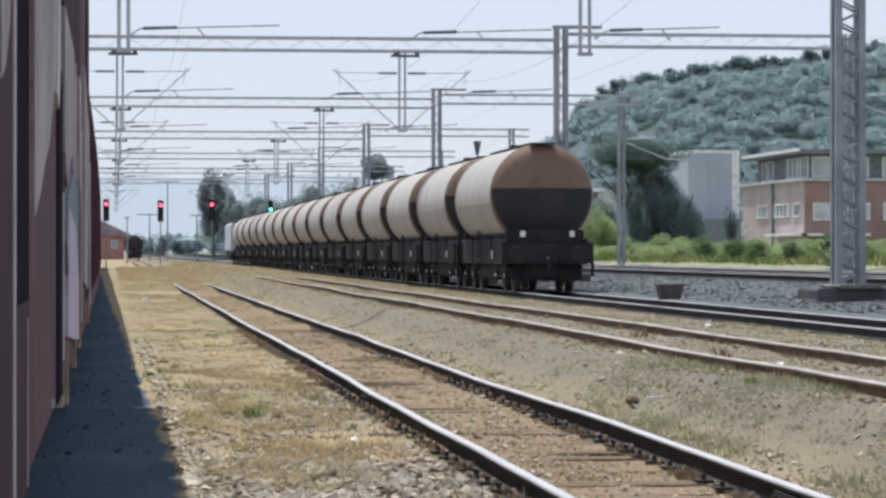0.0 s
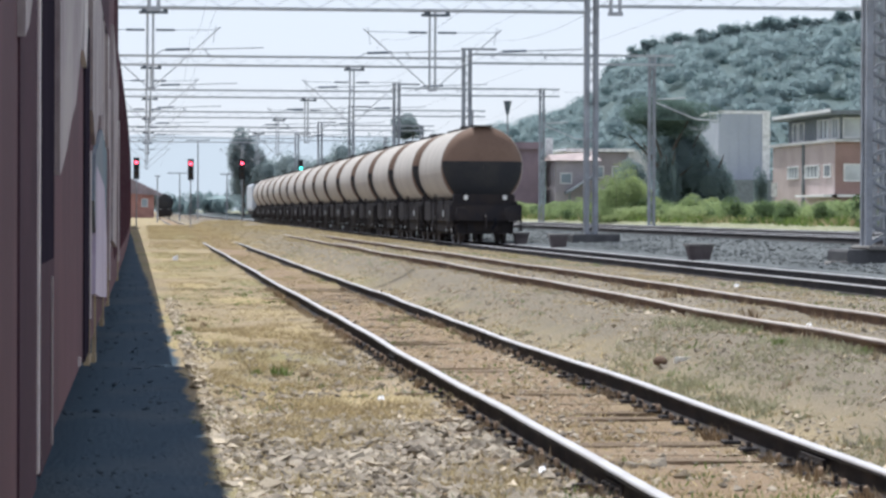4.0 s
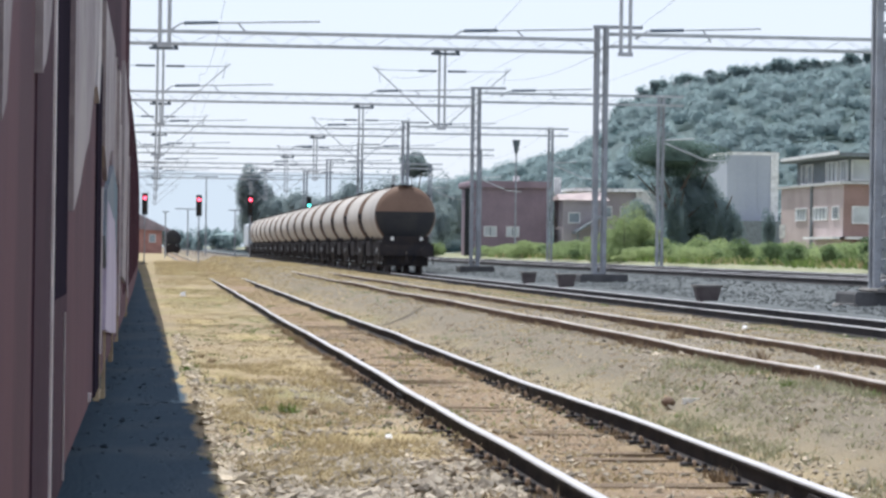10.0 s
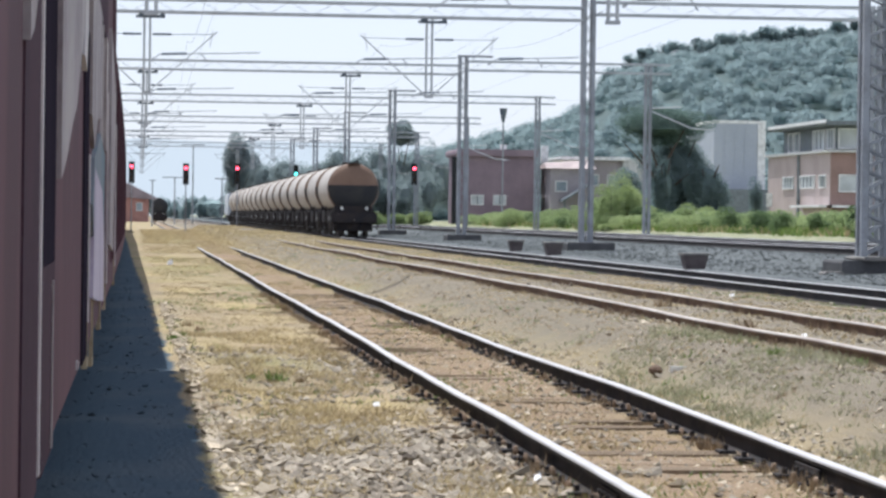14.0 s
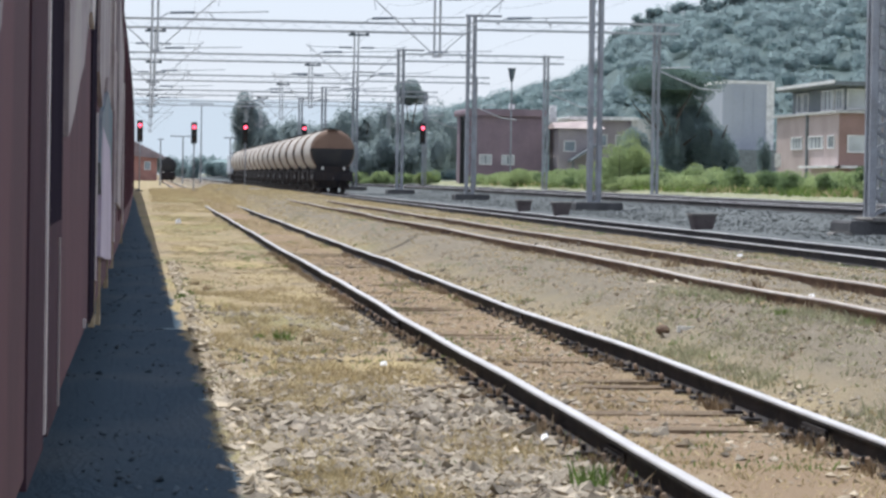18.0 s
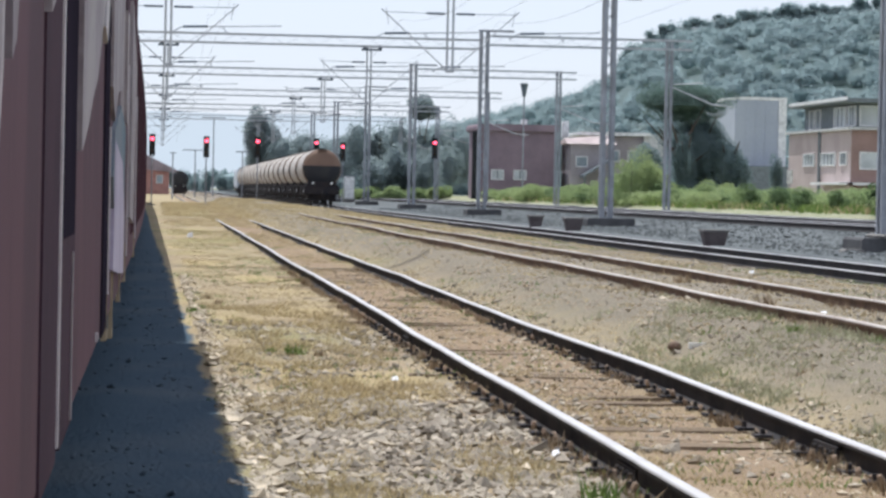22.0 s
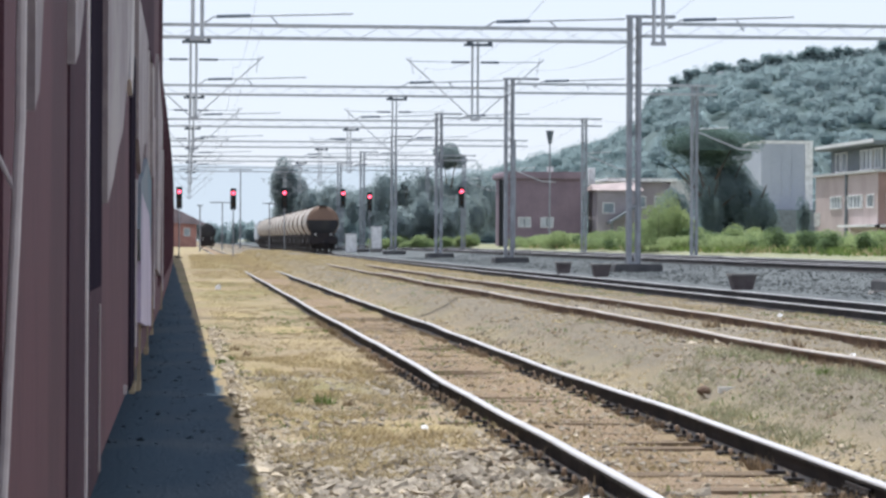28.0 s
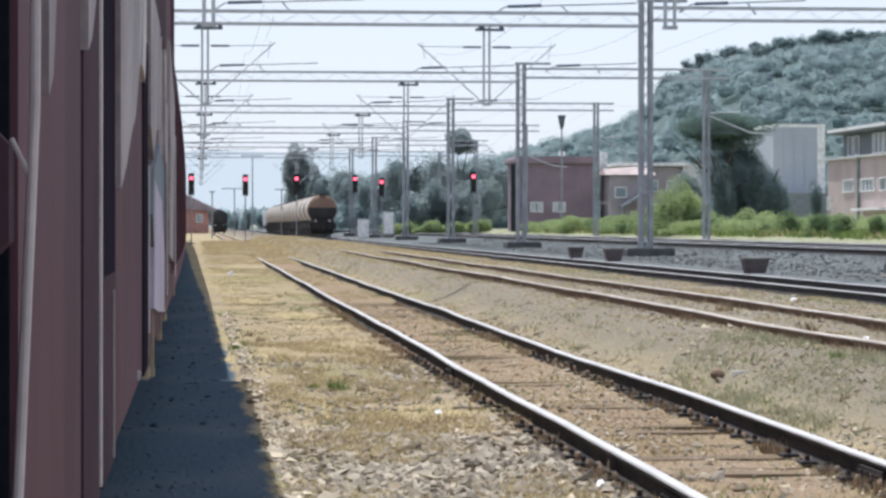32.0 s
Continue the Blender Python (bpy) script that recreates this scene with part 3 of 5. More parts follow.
def catenary_wires():
    for x in (1.6, 8.4, 11.9, 19.6, 24.1):
        for i in range(len(PORTAL_Y) - 1):
            y0, y1 = PORTAL_Y[i], PORTAL_Y[i + 1]
            w = thing("overhead_wire", "thin dark overhead contact and carrier wire", "overhead wire", "wires over the tracks")
            part("contact_wire", Shape().tube((x, y0, 5.95), (x, y1, 5.95), 0.003, n=4), WIRE, w)
            ring = [(-0.003, -0.003), (0.003, -0.003), (0.003, 0.003), (-0.003, 0.003)]
            st = [(x, y0 + (y1 - y0) * k / 8, 7.55 - 3.2 * k / 8 * (1 - k / 8)) for k in range(9)]
            part("carrier_wire", extrude(ring, st), WIRE, w)


catenary_wires()


# ---- tank wagons and their locomotive ----
WAGON_PITCH, RADIUS, AXIS = 11.6, 1.45, 2.72


def tank_wagon(paint, end_paint, label, group):
    w = thing("tank_wagon", label, "tank wagon", group)
    half = 4.25
    up = Matrix.Translation((0, 0, AXIS))
    part("barrel", Shape().lathe([(RADIUS, -half), (RADIUS, -half + 1.6), (RADIUS, 0), (RADIUS, half - 1.6), (RADIUS, half)], 56, up), paint, w, "streaked weathered barrel", True)
    for s in (-1, 1):
        dome = [(RADIUS, s * half)] + [(RADIUS * math.cos(a), s * (half + 0.46 * math.sin(a))) for a in [radians(d) for d in (18, 34, 48, 60, 70, 79, 86)]] + [(0.01, s * (half + 0.46))]
        end = part("end_dome", Shape().lathe(dome, 56, up), end_paint, w, "domed tank end", True)
        cover = Shape().lathe(dome, 56)
        cut, flat = 0.2, []
        for x, y, z in cover.v:
            z = min(z, cut)
            x *= 1 - 0.1 * (cut - z) / 1.3
            q = min(1.0, math.hypot(x, z) / RADIUS)
            flat.append((x * 1.004, s * (half + 0.012 + 0.46 * math.sqrt(1 - q * q)), z * 1.004 + AXIS))
        cover.v = flat
        part("end_coating", cover, BITUMEN, end, "black lower half of the tank end", True)
        part("rim", Shape().lathe([(RADIUS + 0.002, s * (half - 0.09)), (RADIUS + 0.025, s * (half - 0.09)), (RADIUS + 0.025, s * (half - 0.01)), (RADIUS + 0.002, s * (half - 0.01))], 56, up), paint, w, "welded rim", True)
        # plate and block added to close gaps that should read as dark
        part("end_plate", Shape().box(-1.1, 1.1, min(s * 4.75, s * 4.95), max(s * 4.75, s * 4.95), 0.85, 1.75, c=0.05), CHASSIS, w, "dark plate filling the gap under the tank end")
        part("brake_gear", Shape().box(-0.95, 0.95, min(s * 4.55, s * 5.0), max(s * 4.55, s * 5.0), 0.34, 0.8, c=0.08), CHASSIS, w, "added dark block filling the shaded gap behind the headstock")
        # headstock, buffers, coupling and plates
        y = s * 5.25
        part("headstock", Shape().box(-1.3, 1.3, min(y, y + s * 0.16), max(y, y + s * 0.16), 0.8, 1.36, c=0.02), CHASSIS, w)
        for x in (-0.875, 0.875):
            buffer = part("buffer", Shape().tube((x, y + s * 0.16, 1.05), (x, y + s * 0.45, 1.05), 0.11, 0.09, 14), CHASSIS, w)
            part("buffer_plate", Shape().tube((x, y + s * 0.45, 1.05), (x, y + s * 0.5, 1.05), 0.24, 0.235, 20), CHASSIS, buffer)
            part("tail_plate", Shape().box(x * 0.79 - 0.07, x * 0.79 + 0.07, y + s * 0.16 - 0.02, y + s * 0.16 + 0.02, 1.55, 1.71), WHITE_PLATE, w, "square white tail plate")
            part("tail_plate_post", Shape().box(x * 0.79 - 0.025, x * 0.79 + 0.025, y + s * 0.12 - 0.03, y + s * 0.12 + 0.03, 1.2, 1.6), CHASSIS, w)
        part("coupling", Shape().tube((0, y + s * 0.1, 1.02), (0, y + s * 0.42, 0.9), 0.05).tube((0, y + s * 0.42, 0.9), (0, y + s * 0.4, 0.55), 0.04), CHASSIS, w)
        part("brake_hose", Shape().tube((0.35, y + s * 0.1, 0.95), (0.35, y + s * 0.3, 0.7), 0.03).tube((0.35, y + s * 0.3, 0.7), (0.22, y + s * 0.3, 0.5), 0.03), RUBBER_AND_SHADE, w)
        part("end_platform", Shape().box(-1.3, 1.3, min(y, y - s * 0.5), max(y, y - s * 0.5), 1.364, 1.4), CHASSIS, w, "grimy end platform")
        for x in (-1.28, 1.28):
            part("corner_step", Shape().box(x - 0.05, x + 0.05, y - 0.2, y + 0.1, 0.45, 0.5).box(x - 0.02, x + 0.02, y - 0.18, y - 0.14, 0.5, 0.92).box(x - 0.02, x + 0.02, y + 0.04, y + 0.08, 0.5, 0.92), CHASSIS, w)
        part("saddle", Shape().box(-1.15, 1.15, s * 3.6 - 0.25, s * 3.6 + 0.25, 1.2, 1.55, c=0.05), CHASSIS, w)
        # bogie with two wheelsets
        b = part("bogie", Shape().box(-0.99, -0.87, s * 3.6 - 1.35, s * 3.6 + 1.35, 0.42, 0.72, c=0.03).box(0.87, 0.99, s * 3.6 - 1.35, s * 3.6 + 1.35, 0.42, 0.72, c=0.03).box(-0.87, 0.87, s * 3.6 - 0.4, s * 3.6 + 0.4, 0.4, 0.85).box(-0.6, 0.6, s * 3.6 - 1.5, s * 3.6 - 1.38, 0.42, 0.8).box(-0.6, 0.6, s * 3.6 + 1.38, s * 3.6 + 1.5, 0.42, 0.8), CHASSIS, w)
        for dy in (-0.9, 0.9):
            ws = Shape()
            for x in (-0.75, 0.75):
                m = Matrix.Translation((x, 0, 0)) @ Matrix.Rotation(radians(90), 4, "Z")
                ws.lathe([(0.01, -0.07), (0.14, -0.07), (0.16, -0.02), (0.38, -0.025), (0.39, -0.065), (0.46, -0.065), (0.465, 0.05), (0.495, 0.065), (0.49, 0.09 if x < 0 else 0.07), (0.39, 0.065), (0.38, 0.025), (0.16, 0.02), (0.14, 0.07), (0.01, 0.07)], 28, m)
            ws.tube((-1.02, 0, 0), (1.02, 0, 0), 0.075, n=10)
            part("wheelset", ws, WHEEL, b, "worn steel wheelset", True, pose(0, s * 3.6 + dy, 0.46))
            for x in (-1.02, 1.02):
                part("axle_box", Shape().box(x - 0.08, x + 0.08, s * 3.6 + dy - 0.16, s * 3.6 + dy + 0.16, 0.32, 0.62, c=0.03), CHASSIS, b)
                part("axle_cover", Shape().tube((x * 1.08, s * 3.6 + dy, 0.46), (x * 1.1, s * 3.6 + dy, 0.46), 0.055, n=10), SHUTTER, b, "pale round axle cover")
                part("spring", Shape().box(x - 0.06, x + 0.06, s * 3.6 + dy - 0.36, s * 3.6 + dy + 0.36, 0.66, 0.78, c=0.03), CHASSIS, b)
    for x in (-1.16, 1.04):
        part("sole_bar", Shape().box(x, x + 0.12, -5.25, 5.25, 0.78, 1.5, c=0.02), CHASSIS, w)
    for a in (-1, 1):
        for k in (-1, 1):
            part("stanchion", Shape().box(a * 1.17 - 0.02, a * 1.17 + 0.02, k * 2.2 - 0.04, k * 2.2 + 0.04, 0.78, 1.6), CHASSIS, w)
        part("step_ladder", Shape().box(a * 1.24 - 0.02, a * 1.24 + 0.02, -0.35, -0.31, 0.45, 1.75).box(a * 1.24 - 0.02, a * 1.24 + 0.02, 0.31, 0.35, 0.45, 1.75).box(a * 1.24 - 0.02, a * 1.24 + 0.02, -0.31, 0.31, 0.5, 0.54).box(a * 1.24 - 0.02, a * 1.24 + 0.02, -0.31, 0.31, 0.9, 0.94), CHASSIS, w)
        part("brake_wheel", Shape().lathe([(0.08, -0.012), (0.12, -0.012), (0.12, 0.012), (0.08, 0.012), (0.08, -0.012)], 18, Matrix.Translation((a * 1.24, -2.9, 1.05)) @ Matrix.Rotation(radians(90), 4, "Z")), SHUTTER, w, "pale brake hand wheel")
    # shell darkening the underside, shade and grime together
    part("belly", Shape().lathe([(RADIUS + 0.004, -half + 0.02), (RADIUS + 0.004, half - 0.02)], 20, up, (0.63, 0.87)), BELLY_SHADE_GRIME, w, "belly of the tank, underside shade and grime in its colour", True)
    for yy in (-1.5, 1.5):
        part("weld_ring", Shape().lathe([(RADIUS + 0.001, yy - 0.03), (RADIUS + 0.007, yy - 0.015), (RADIUS + 0.007, yy + 0.015), (RADIUS + 0.001, yy + 0.03)], 56, up), paint, w, "", True)
    for a in (0.02, 0.48):
        c, d = math.cos(2 * math.pi * a) * (RADIUS + 0.001), math.sin(2 * math.pi * a) * (RADIUS + 0.001)
        part("weld_seam", Shape().tube((c, -half + 0.1, AXIS - abs(d)), (c, half - 0.1, AXIS - abs(d)), 0.012, n=6), paint, w)
    part("centre_sill", Shape().box(-0.3, 0.3, -5.2, 5.2, 0.9, 1.2), CHASSIS, w)
    part("catwalk", Shape().box(-0.36, 0.36, -4.6, 4.6, AXIS + 1.455, AXIS + 1.485), CHASSIS, w, "dark top catwalk")
    part("manhole", Shape().tube((0, 0.0, AXIS + 1.38), (0, 0.0, AXIS + 1.57), 0.34, 0.33, 20), CHASSIS, w, "dark manhole collar with lid")
    # added boxes stand in for deep shade between the bogies
    for x in (-0.62, 0.62):
        part("equipment_box", Shape().box(x - 0.34, x + 0.34, -2.2, 2.2, 0.34, 0.9, c=0.05), CHASSIS, w, "added dark box filling the shaded space under the floor")
    for x in (-1, 1):
        part("data_panel", Shape().box(x * 1.06 - 0.01, x * 1.06 + 0.01, 1.5, 1.9, 1.0, 1.12), WHITE_PLATE, w, "small white data panel")
    part("outlet_valve", Shape().tube((0, 0.3, 1.4), (0, 0.3, 0.75), 0.11).tube((-0.9, 0.3, 0.78), (0.9, 0.3, 0.78), 0.07), CHASSIS, w)
    part("air_reservoir", Shape().tube((-0.55, -1.8, 0.72), (-0.55, -0.6, 0.72), 0.18, n=14), CHASSIS, w)
    return w


def locomotive():
    w = thing("locomotive", "pale blue-grey electric locomotive at the head of the tank train", "locomotive")
    part("body", Shape().box(-1.48, 1.48, -7.4, 7.4, 1.15, 3.75, c=0.18), LOCO, w, "pale blue-grey loco body")
    part("roof_equipment", Shape().box(-0.9, 0.9, -5.5, 5.5, 3.76, 4.0, c=0.08), CHASSIS, w)
    part("underframe", Shape().box(-1.35, 1.35, -7.2, 7.2, 0.75, 1.14), CHASSIS, w)
    for s in (-1, 1):
        part("cab_window", Shape().box(-1.15, -0.1, s * 7.4 - 0.02, s * 7.4 + 0.02, 2.5, 3.25), PANE, w)
        part("cab_window", Shape().box(0.1, 1.15, s * 7.4 - 0.02, s * 7.4 + 0.02, 2.5, 3.25), PANE, w)
        b = part("bogie", Shape().box(-1.1, -0.9, s * 3.8 - 1.9, s * 3.8 + 1.9, 0.35, 0.75, c=0.03).box(0.9, 1.1, s * 3.8 - 1.9, s * 3.8 + 1.9, 0.35, 0.75, c=0.03), CHASSIS, w)
        for dy in (-1.3, 1.3):
            ws = Shape()
            for x in (-0.75, 0.75):
                ws.tube((x - 0.06, 0, 0), (x + 0.06, 0, 0), 0.62, n=24)
            part("wheelset", ws, WHEEL, b, "", True, pose(0, s * 3.8 + dy, 0.62))
        for x in (-0.875, 0.875):
            part("buffer", Shape().tube((x, s * 7.4, 1.05), (x, s * 7.8, 1.05), 0.2, n=16), CHASSIS, w)
    return w


TRAIN_X, TRAIN_Z, WAGONS = 12.0, 0.32, 16
REAR = [(0, 82.2), (5, 110.0), (10, 139.9), (15, 172.2), (20, 205.0), (24, 232.8), (28, 261.0), (32, 287.8)]
first = tank_wagon(CREAM, RUST_END, "cream tank wagon with rust-brown ends and grimy dark underframe", "wagons of the moving train")
TRAIN = [first] + [copy_thing(first, Matrix()) for _ in range(WAGONS - 1)]
LOCOMOTIVE = locomotive()


def moved(end, offset):
    return [(t, pose(TRAIN_X, y + offset, TRAIN_Z)) for t, y in end]


def rear_y(t):
    for (t0, a), (t1, b) in zip(REAR, REAR[1:]):
        if t <= t1:
            return a + (b - a) * (t - t0) / (t1 - t0)
    return REAR[-1][1]


def roll_wheels(wagon):
    """The wheelsets of a rolling wagon turn with the distance it covers."""
    for bogie in wagon.children:
        for wheels in bogie.children:
            if wheels.name.startswith("wheelset"):
                x, y, z = wheels.matrix_basis.translation
                walk(wheels, [(k / 10, pose(x, y, z, -math.degrees((rear_y(k / 10) - REAR[0][1]) / 0.46))) for k in range(321)])


def motions():
    for w in TRAIN[:3]:
        roll_wheels(w)
    for i, w in enumerate(TRAIN):
        walk(w, moved(REAR, 4.25 + WAGON_PITCH * i))
    # added discs slide from red to green lens, imitating switched lamps
    for aspect in SHUTTERS:
        walk(aspect, [(0, pose(0, 0, 0)), (16.4, pose(0, 0, 0)), (16.7, pose(0, 0, -0.44)), (32, pose(0, 0, -0.44))])
    walk(LOCOMOTIVE, moved(REAR, WAGON_PITCH * WAGONS + 6.6))


# ---- the standing maroon train beside the camera ----
SIDE_X, BOTTOM = -0.27, 0.72


def standing_wagon(y0, y1, top=3.75, ribs=()):
    w = thing("goods_wagon", "faded maroon covered wagon with sprayed grey graffiti, standing", "goods wagon", "wagons of the standing train")
    xc, half = -1.72, 1.45
    x0, x1 = xc - half, SIDE_X
    roof = [(x0, top), (x0, top + 0.05)] + [(xc + half * math.cos(a), top + 0.42 * math.sin(a)) for a in [radians(d) for d in (170, 150, 125, 100, 80, 55, 30, 10)]] + [(x1, top + 0.05), (x1, top)]
    part("body", Shape().box(x0, x1, y0, y1, BOTTOM, top, c=0.03), MAROON, w, "faded maroon sheet-steel body")
    part("roof", extrude(roof[::-1], [(0, y0 - 0.02, 0.002), (0, y1 + 0.02, 0.002)]), WAGON_ROOF, w, "sooty curved roof")
    part("sole_bar", Shape().box(SIDE_X - 0.4, SIDE_X - 0.28, y0, y1, BOTTOM - 0.14, BOTTOM + 0.02), MAROON_DARK, w, "darker maroon sole bar")
    part("sole_bar", Shape().box(x0 + 0.28, x0 + 0.4, y0, y1, BOTTOM - 0.14, BOTTOM + 0.02), MAROON_DARK, w, "darker maroon sole bar")
    part("gangway", Shape().box(xc - 0.7, xc + 0.7, y0 - 0.42, y0, 1.0, 3.4, c=0.08), RUBBER_AND_SHADE, w, "black rubber gangway")
    # sheet over the end wall paints in the darkness between wagons
    part("end_wall", Shape().box(x0 + 0.05, x1 - 0.012, y0 - 0.03, y0 - 0.004, 0.9, top - 0.05), RUBBER_AND_SHADE, w, "end wall coloured near-black for the shaded gap between wagons")
    for yy in ribs:
        part("side_rib", Shape().box(SIDE_X, SIDE_X + 0.014, yy - 0.05, yy + 0.05, 0.99, top, c=0.008), MAROON, w)
    for yb in (y0 + 2.6, y1 - 2.6):
        b = part("bogie", Shape().box(SIDE_X - 0.45, SIDE_X - 0.33, yb - 1.3, yb + 1.3, 0.38, 0.68, c=0.03).box(x0 + 0.33, x0 + 0.45, yb - 1.3, yb + 1.3, 0.38, 0.68, c=0.03), CHASSIS, w)
        for dy in (-0.9, 0.9):
            ws = Shape()
            for x in (xc - 0.75, xc + 0.75):
                ws.tube((x - 0.06, yb + dy, 0.44), (x + 0.06, yb + dy, 0.44), 0.46, n=24)
            part("wheelset", ws, WHEEL, b, "", True)
    for x in (xc - 0.875, xc + 0.875):
        part("buffer", Shape().tube((x, y0, 1.03), (x, y0 - 0.42, 1.03), 0.1, 0.2, 14), CHASSIS, w)
    return w


def upright(parent, name, y, z0, z1, width, proud, material, label, lean=0.0):
    """A vertical bar on the wagon side; lean moves its foot inward."""
    s = Shape()
    v = []
    for z, d in ((z0, -lean), (z1, 0.0)):
        for px, py in ((SIDE_X - 0.003, y - width / 2), (SIDE_X + proud + d, y - width / 2), (SIDE_X + proud + d, y + width / 2), (SIDE_X - 0.003, y + width / 2)):
            v.append((px, py, z))
    s.add(v, [(0, 1, 5, 4), (1, 2, 6, 5), (2, 3, 7, 6), (3, 0, 4, 7), (3, 2, 1, 0), (4, 5, 6, 7)])
    part(name, s, material, parent, label)


def grab_rail(parent, y, z0, z1, out=0.014, material=HANDRAIL, r=0.007):
    s = Shape().tube((SIDE_X + out, y, z0), (SIDE_X + out, y, z1), r, n=8)
    for z in (z0 + 0.02, z1 - 0.02):
        s.tube((SIDE_X - 0.01, y, z), (SIDE_X + out, y, z), r * 0.9, n=6)
    part("grab_rail", s, material, parent, "worn pale grab rail")


LAYERS = itertools.count()


def sprayed(parent, outline, material, label):
    """A painted patch proud of the side, each new one over the last; outline in (y, z)."""
    n = len(outline)
    proud = 0.018 + 0.0012 * next(LAYERS)
    v = [(SIDE_X - 0.01, y, z) for y, z in outline] + [(SIDE_X + proud, y, z) for y, z in outline]
    f = [(i, (i + 1) % n, n + (i + 1) % n, n + i) for i in range(n)] + [tuple(range(n - 1, -1, -1)), tuple(range(n, 2 * n))]
    part("graffiti_patch", Shape().add(v, f), material, parent, label)


def hanging_step(parent, y, z, width=0.35):
    s = Shape().box(SIDE_X - 0.02, SIDE_X + 0.01, y - width / 2, y + width / 2, z, z + 0.04)
    for dy in (-width / 2, width / 2 - 0.03):
        s.box(SIDE_X - 0.01, SIDE_X + 0.008, y + dy, y + dy + 0.03, z + 0.04, 1.0)
    part("hanging_step", s, STEP_WOOD, parent, "ochre hanging foot step")


near = standing_wagon(4.4, 22.4, 4.15)
behind = standing_wagon(-16.0, 2.6, 4.15)
mid = standing_wagon(0, 9.2, 4.15, (5.1, 7.1))
mid.matrix_basis = pose(0, 22.75, 0)
pattern = standing_wagon(0, 14.2, 3.15, ribs=(1.1, 3.1, 5.1, 7.1, 9.1, 11.1, 13.1))
y = 32.35
ROW = []
for k in range(17):
    turn = math.degrees(math.atan2(swerve(y + 14.2) - swerve(y), 14.2))
    at = pose(-swerve(y), y, 0, 0, 0, turn)
    if k:
        ROW.append(copy_thing(pattern, at))
    else:
        pattern.matrix_basis = at
        ROW.append(pattern)
    y += 14.55
part("corner_rail", Shape().bent([(SIDE_X - 0.004, 4.33, 0.85), (SIDE_X + 0.012, 4.31, 1.2), (SIDE_X + 0.023, 4.31, 1.45), (SIDE_X + 0.03, 4.31, 1.62), (SIDE_X + 0.034, 4.31, 2.3)], 0.0078), HANDRAIL, near, "pale bent corner handrail")
part("rail_hook", Shape().tube((SIDE_X + 0.02, 4.31, 1.52), (SIDE_X - 0.004, 4.31, 1.57), 0.004, n=6), HANDRAIL, near)
part("end_bracket", Shape().box(SIDE_X - 0.09, SIDE_X - 0.004, 4.25, 4.36, 1.4, 1.58, c=0.02), MAROON_DARK, near)
sprayed(near, [(4.95, 1.66), (5.1, 1.7), (5.3, 1.95), (5.4, 2.4), (5.4, 3.4), (4.95, 3.4)], GREY_SPRAY, "grey sprayed swirl")
part("door_panel", Shape().box(SIDE_X - 0.01, SIDE_X + 0.006, 6.72, 7.78, BOTTOM, 3.6), MAROON_DARK, near, "dark maroon door panel")
sprayed(near, [(6.67, 1.84), (6.9, 1.88), (7.2, 2.0), (7.55, 2.4), (7.6, 3.5), (6.8, 3.5), (6.7, 2.4)], GREY_SPRAY, "grey sprayed drop shape")
upright(near, "door_edge", 8.0, 0.74, 3.7, 0.1, 0.0075, HANDRAIL, "pale door edge strip", 0.002)
# no opening here: a proud slab carries the gap's shade
part("door_gap", Shape().box(SIDE_X - 0.01, SIDE_X + 0.005, 8.12, 9.3, 1.3, 3.6), MAROON_GAP, near, "slab in the shade colour of a gap beside the sliding door")
part("door_panel", Shape().box(SIDE_X - 0.01, SIDE_X + 0.005, 8.12, 9.3, BOTTOM, 1.3), MAROON_DARK, near, "darker lower door panel")
sprayed(near, [(9.36, 1.56), (9.6, 1.58), (10.2, 1.66), (10.85, 1.78), (11.5, 1.86), (12.1, 2.02), (13.0, 2.3), (13.6, 2.62), (13.7, 3.6), (9.34, 3.6)], GREY_SPRAY, "large grey sprayed letter shape")
sprayed(near, [(13.0, 2.15), (13.5, 2.1), (13.85, 2.3), (13.9, 3.5), (13.2, 3.5), (13.3, 2.6)], WHITE_SPRAY, "white sprayed stroke")
# proud strip coloured like a shaded slot
part("door_panel", Shape().box(SIDE_X - 0.01, SIDE_X + 0.012, 13.8, 14.9, BOTTOM + 0.02, 2.35), MAROON_GAP, near, "strip in the shade colour of a slot beside the door")
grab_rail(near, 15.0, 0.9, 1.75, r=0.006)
part("door_panel", Shape().box(SIDE_X - 0.01, SIDE_X + 0.016, 14.6, 22.2, 2.72, 3.7), MAROON_DARK, near, "darker panel over the end doors")
sprayed(near, [(15.1, 1.96), (16.0, 1.8), (17.2, 2.0), (18.6, 2.05), (18.9, 2.5), (18.8, 2.7), (15.05, 2.7)], GREY_SPRAY, "grey sprayed patch")
sprayed(near, [(15.5, 1.5), (16.0, 1.75), (18.4, 1.95), (20.6, 1.85), (20.4, 1.3), (16.1, 1.3)], BLUE_SPRAY, "dull blue sprayed patch")
sprayed(near, [(15.85, 1.0), (18.0, 0.92), (20.7, 0.84), (20.5, 1.28), (19.4, 1.6), (16.2, 1.7)], LILAC_SPRAY, "pale lilac sprayed patch")
sprayed(near, [(21.2, 1.9), (21.7, 1.9), (21.8, 2.7), (21.0, 2.7)], WHITE_SPRAY, "white sprayed stroke")
part("side_rib", Shape().box(SIDE_X, SIDE_X + 0.02, 19.6, 19.75, 1.0, 2.7), HANDRAIL, near, "pale worn rib")
part("lamp_bracket", Shape().box(SIDE_X - 0.01, SIDE_X + 0.014, 12.85, 12.9, 0.77, 0.81, c=0.005), HANDRAIL, near, "small pale lamp bracket")
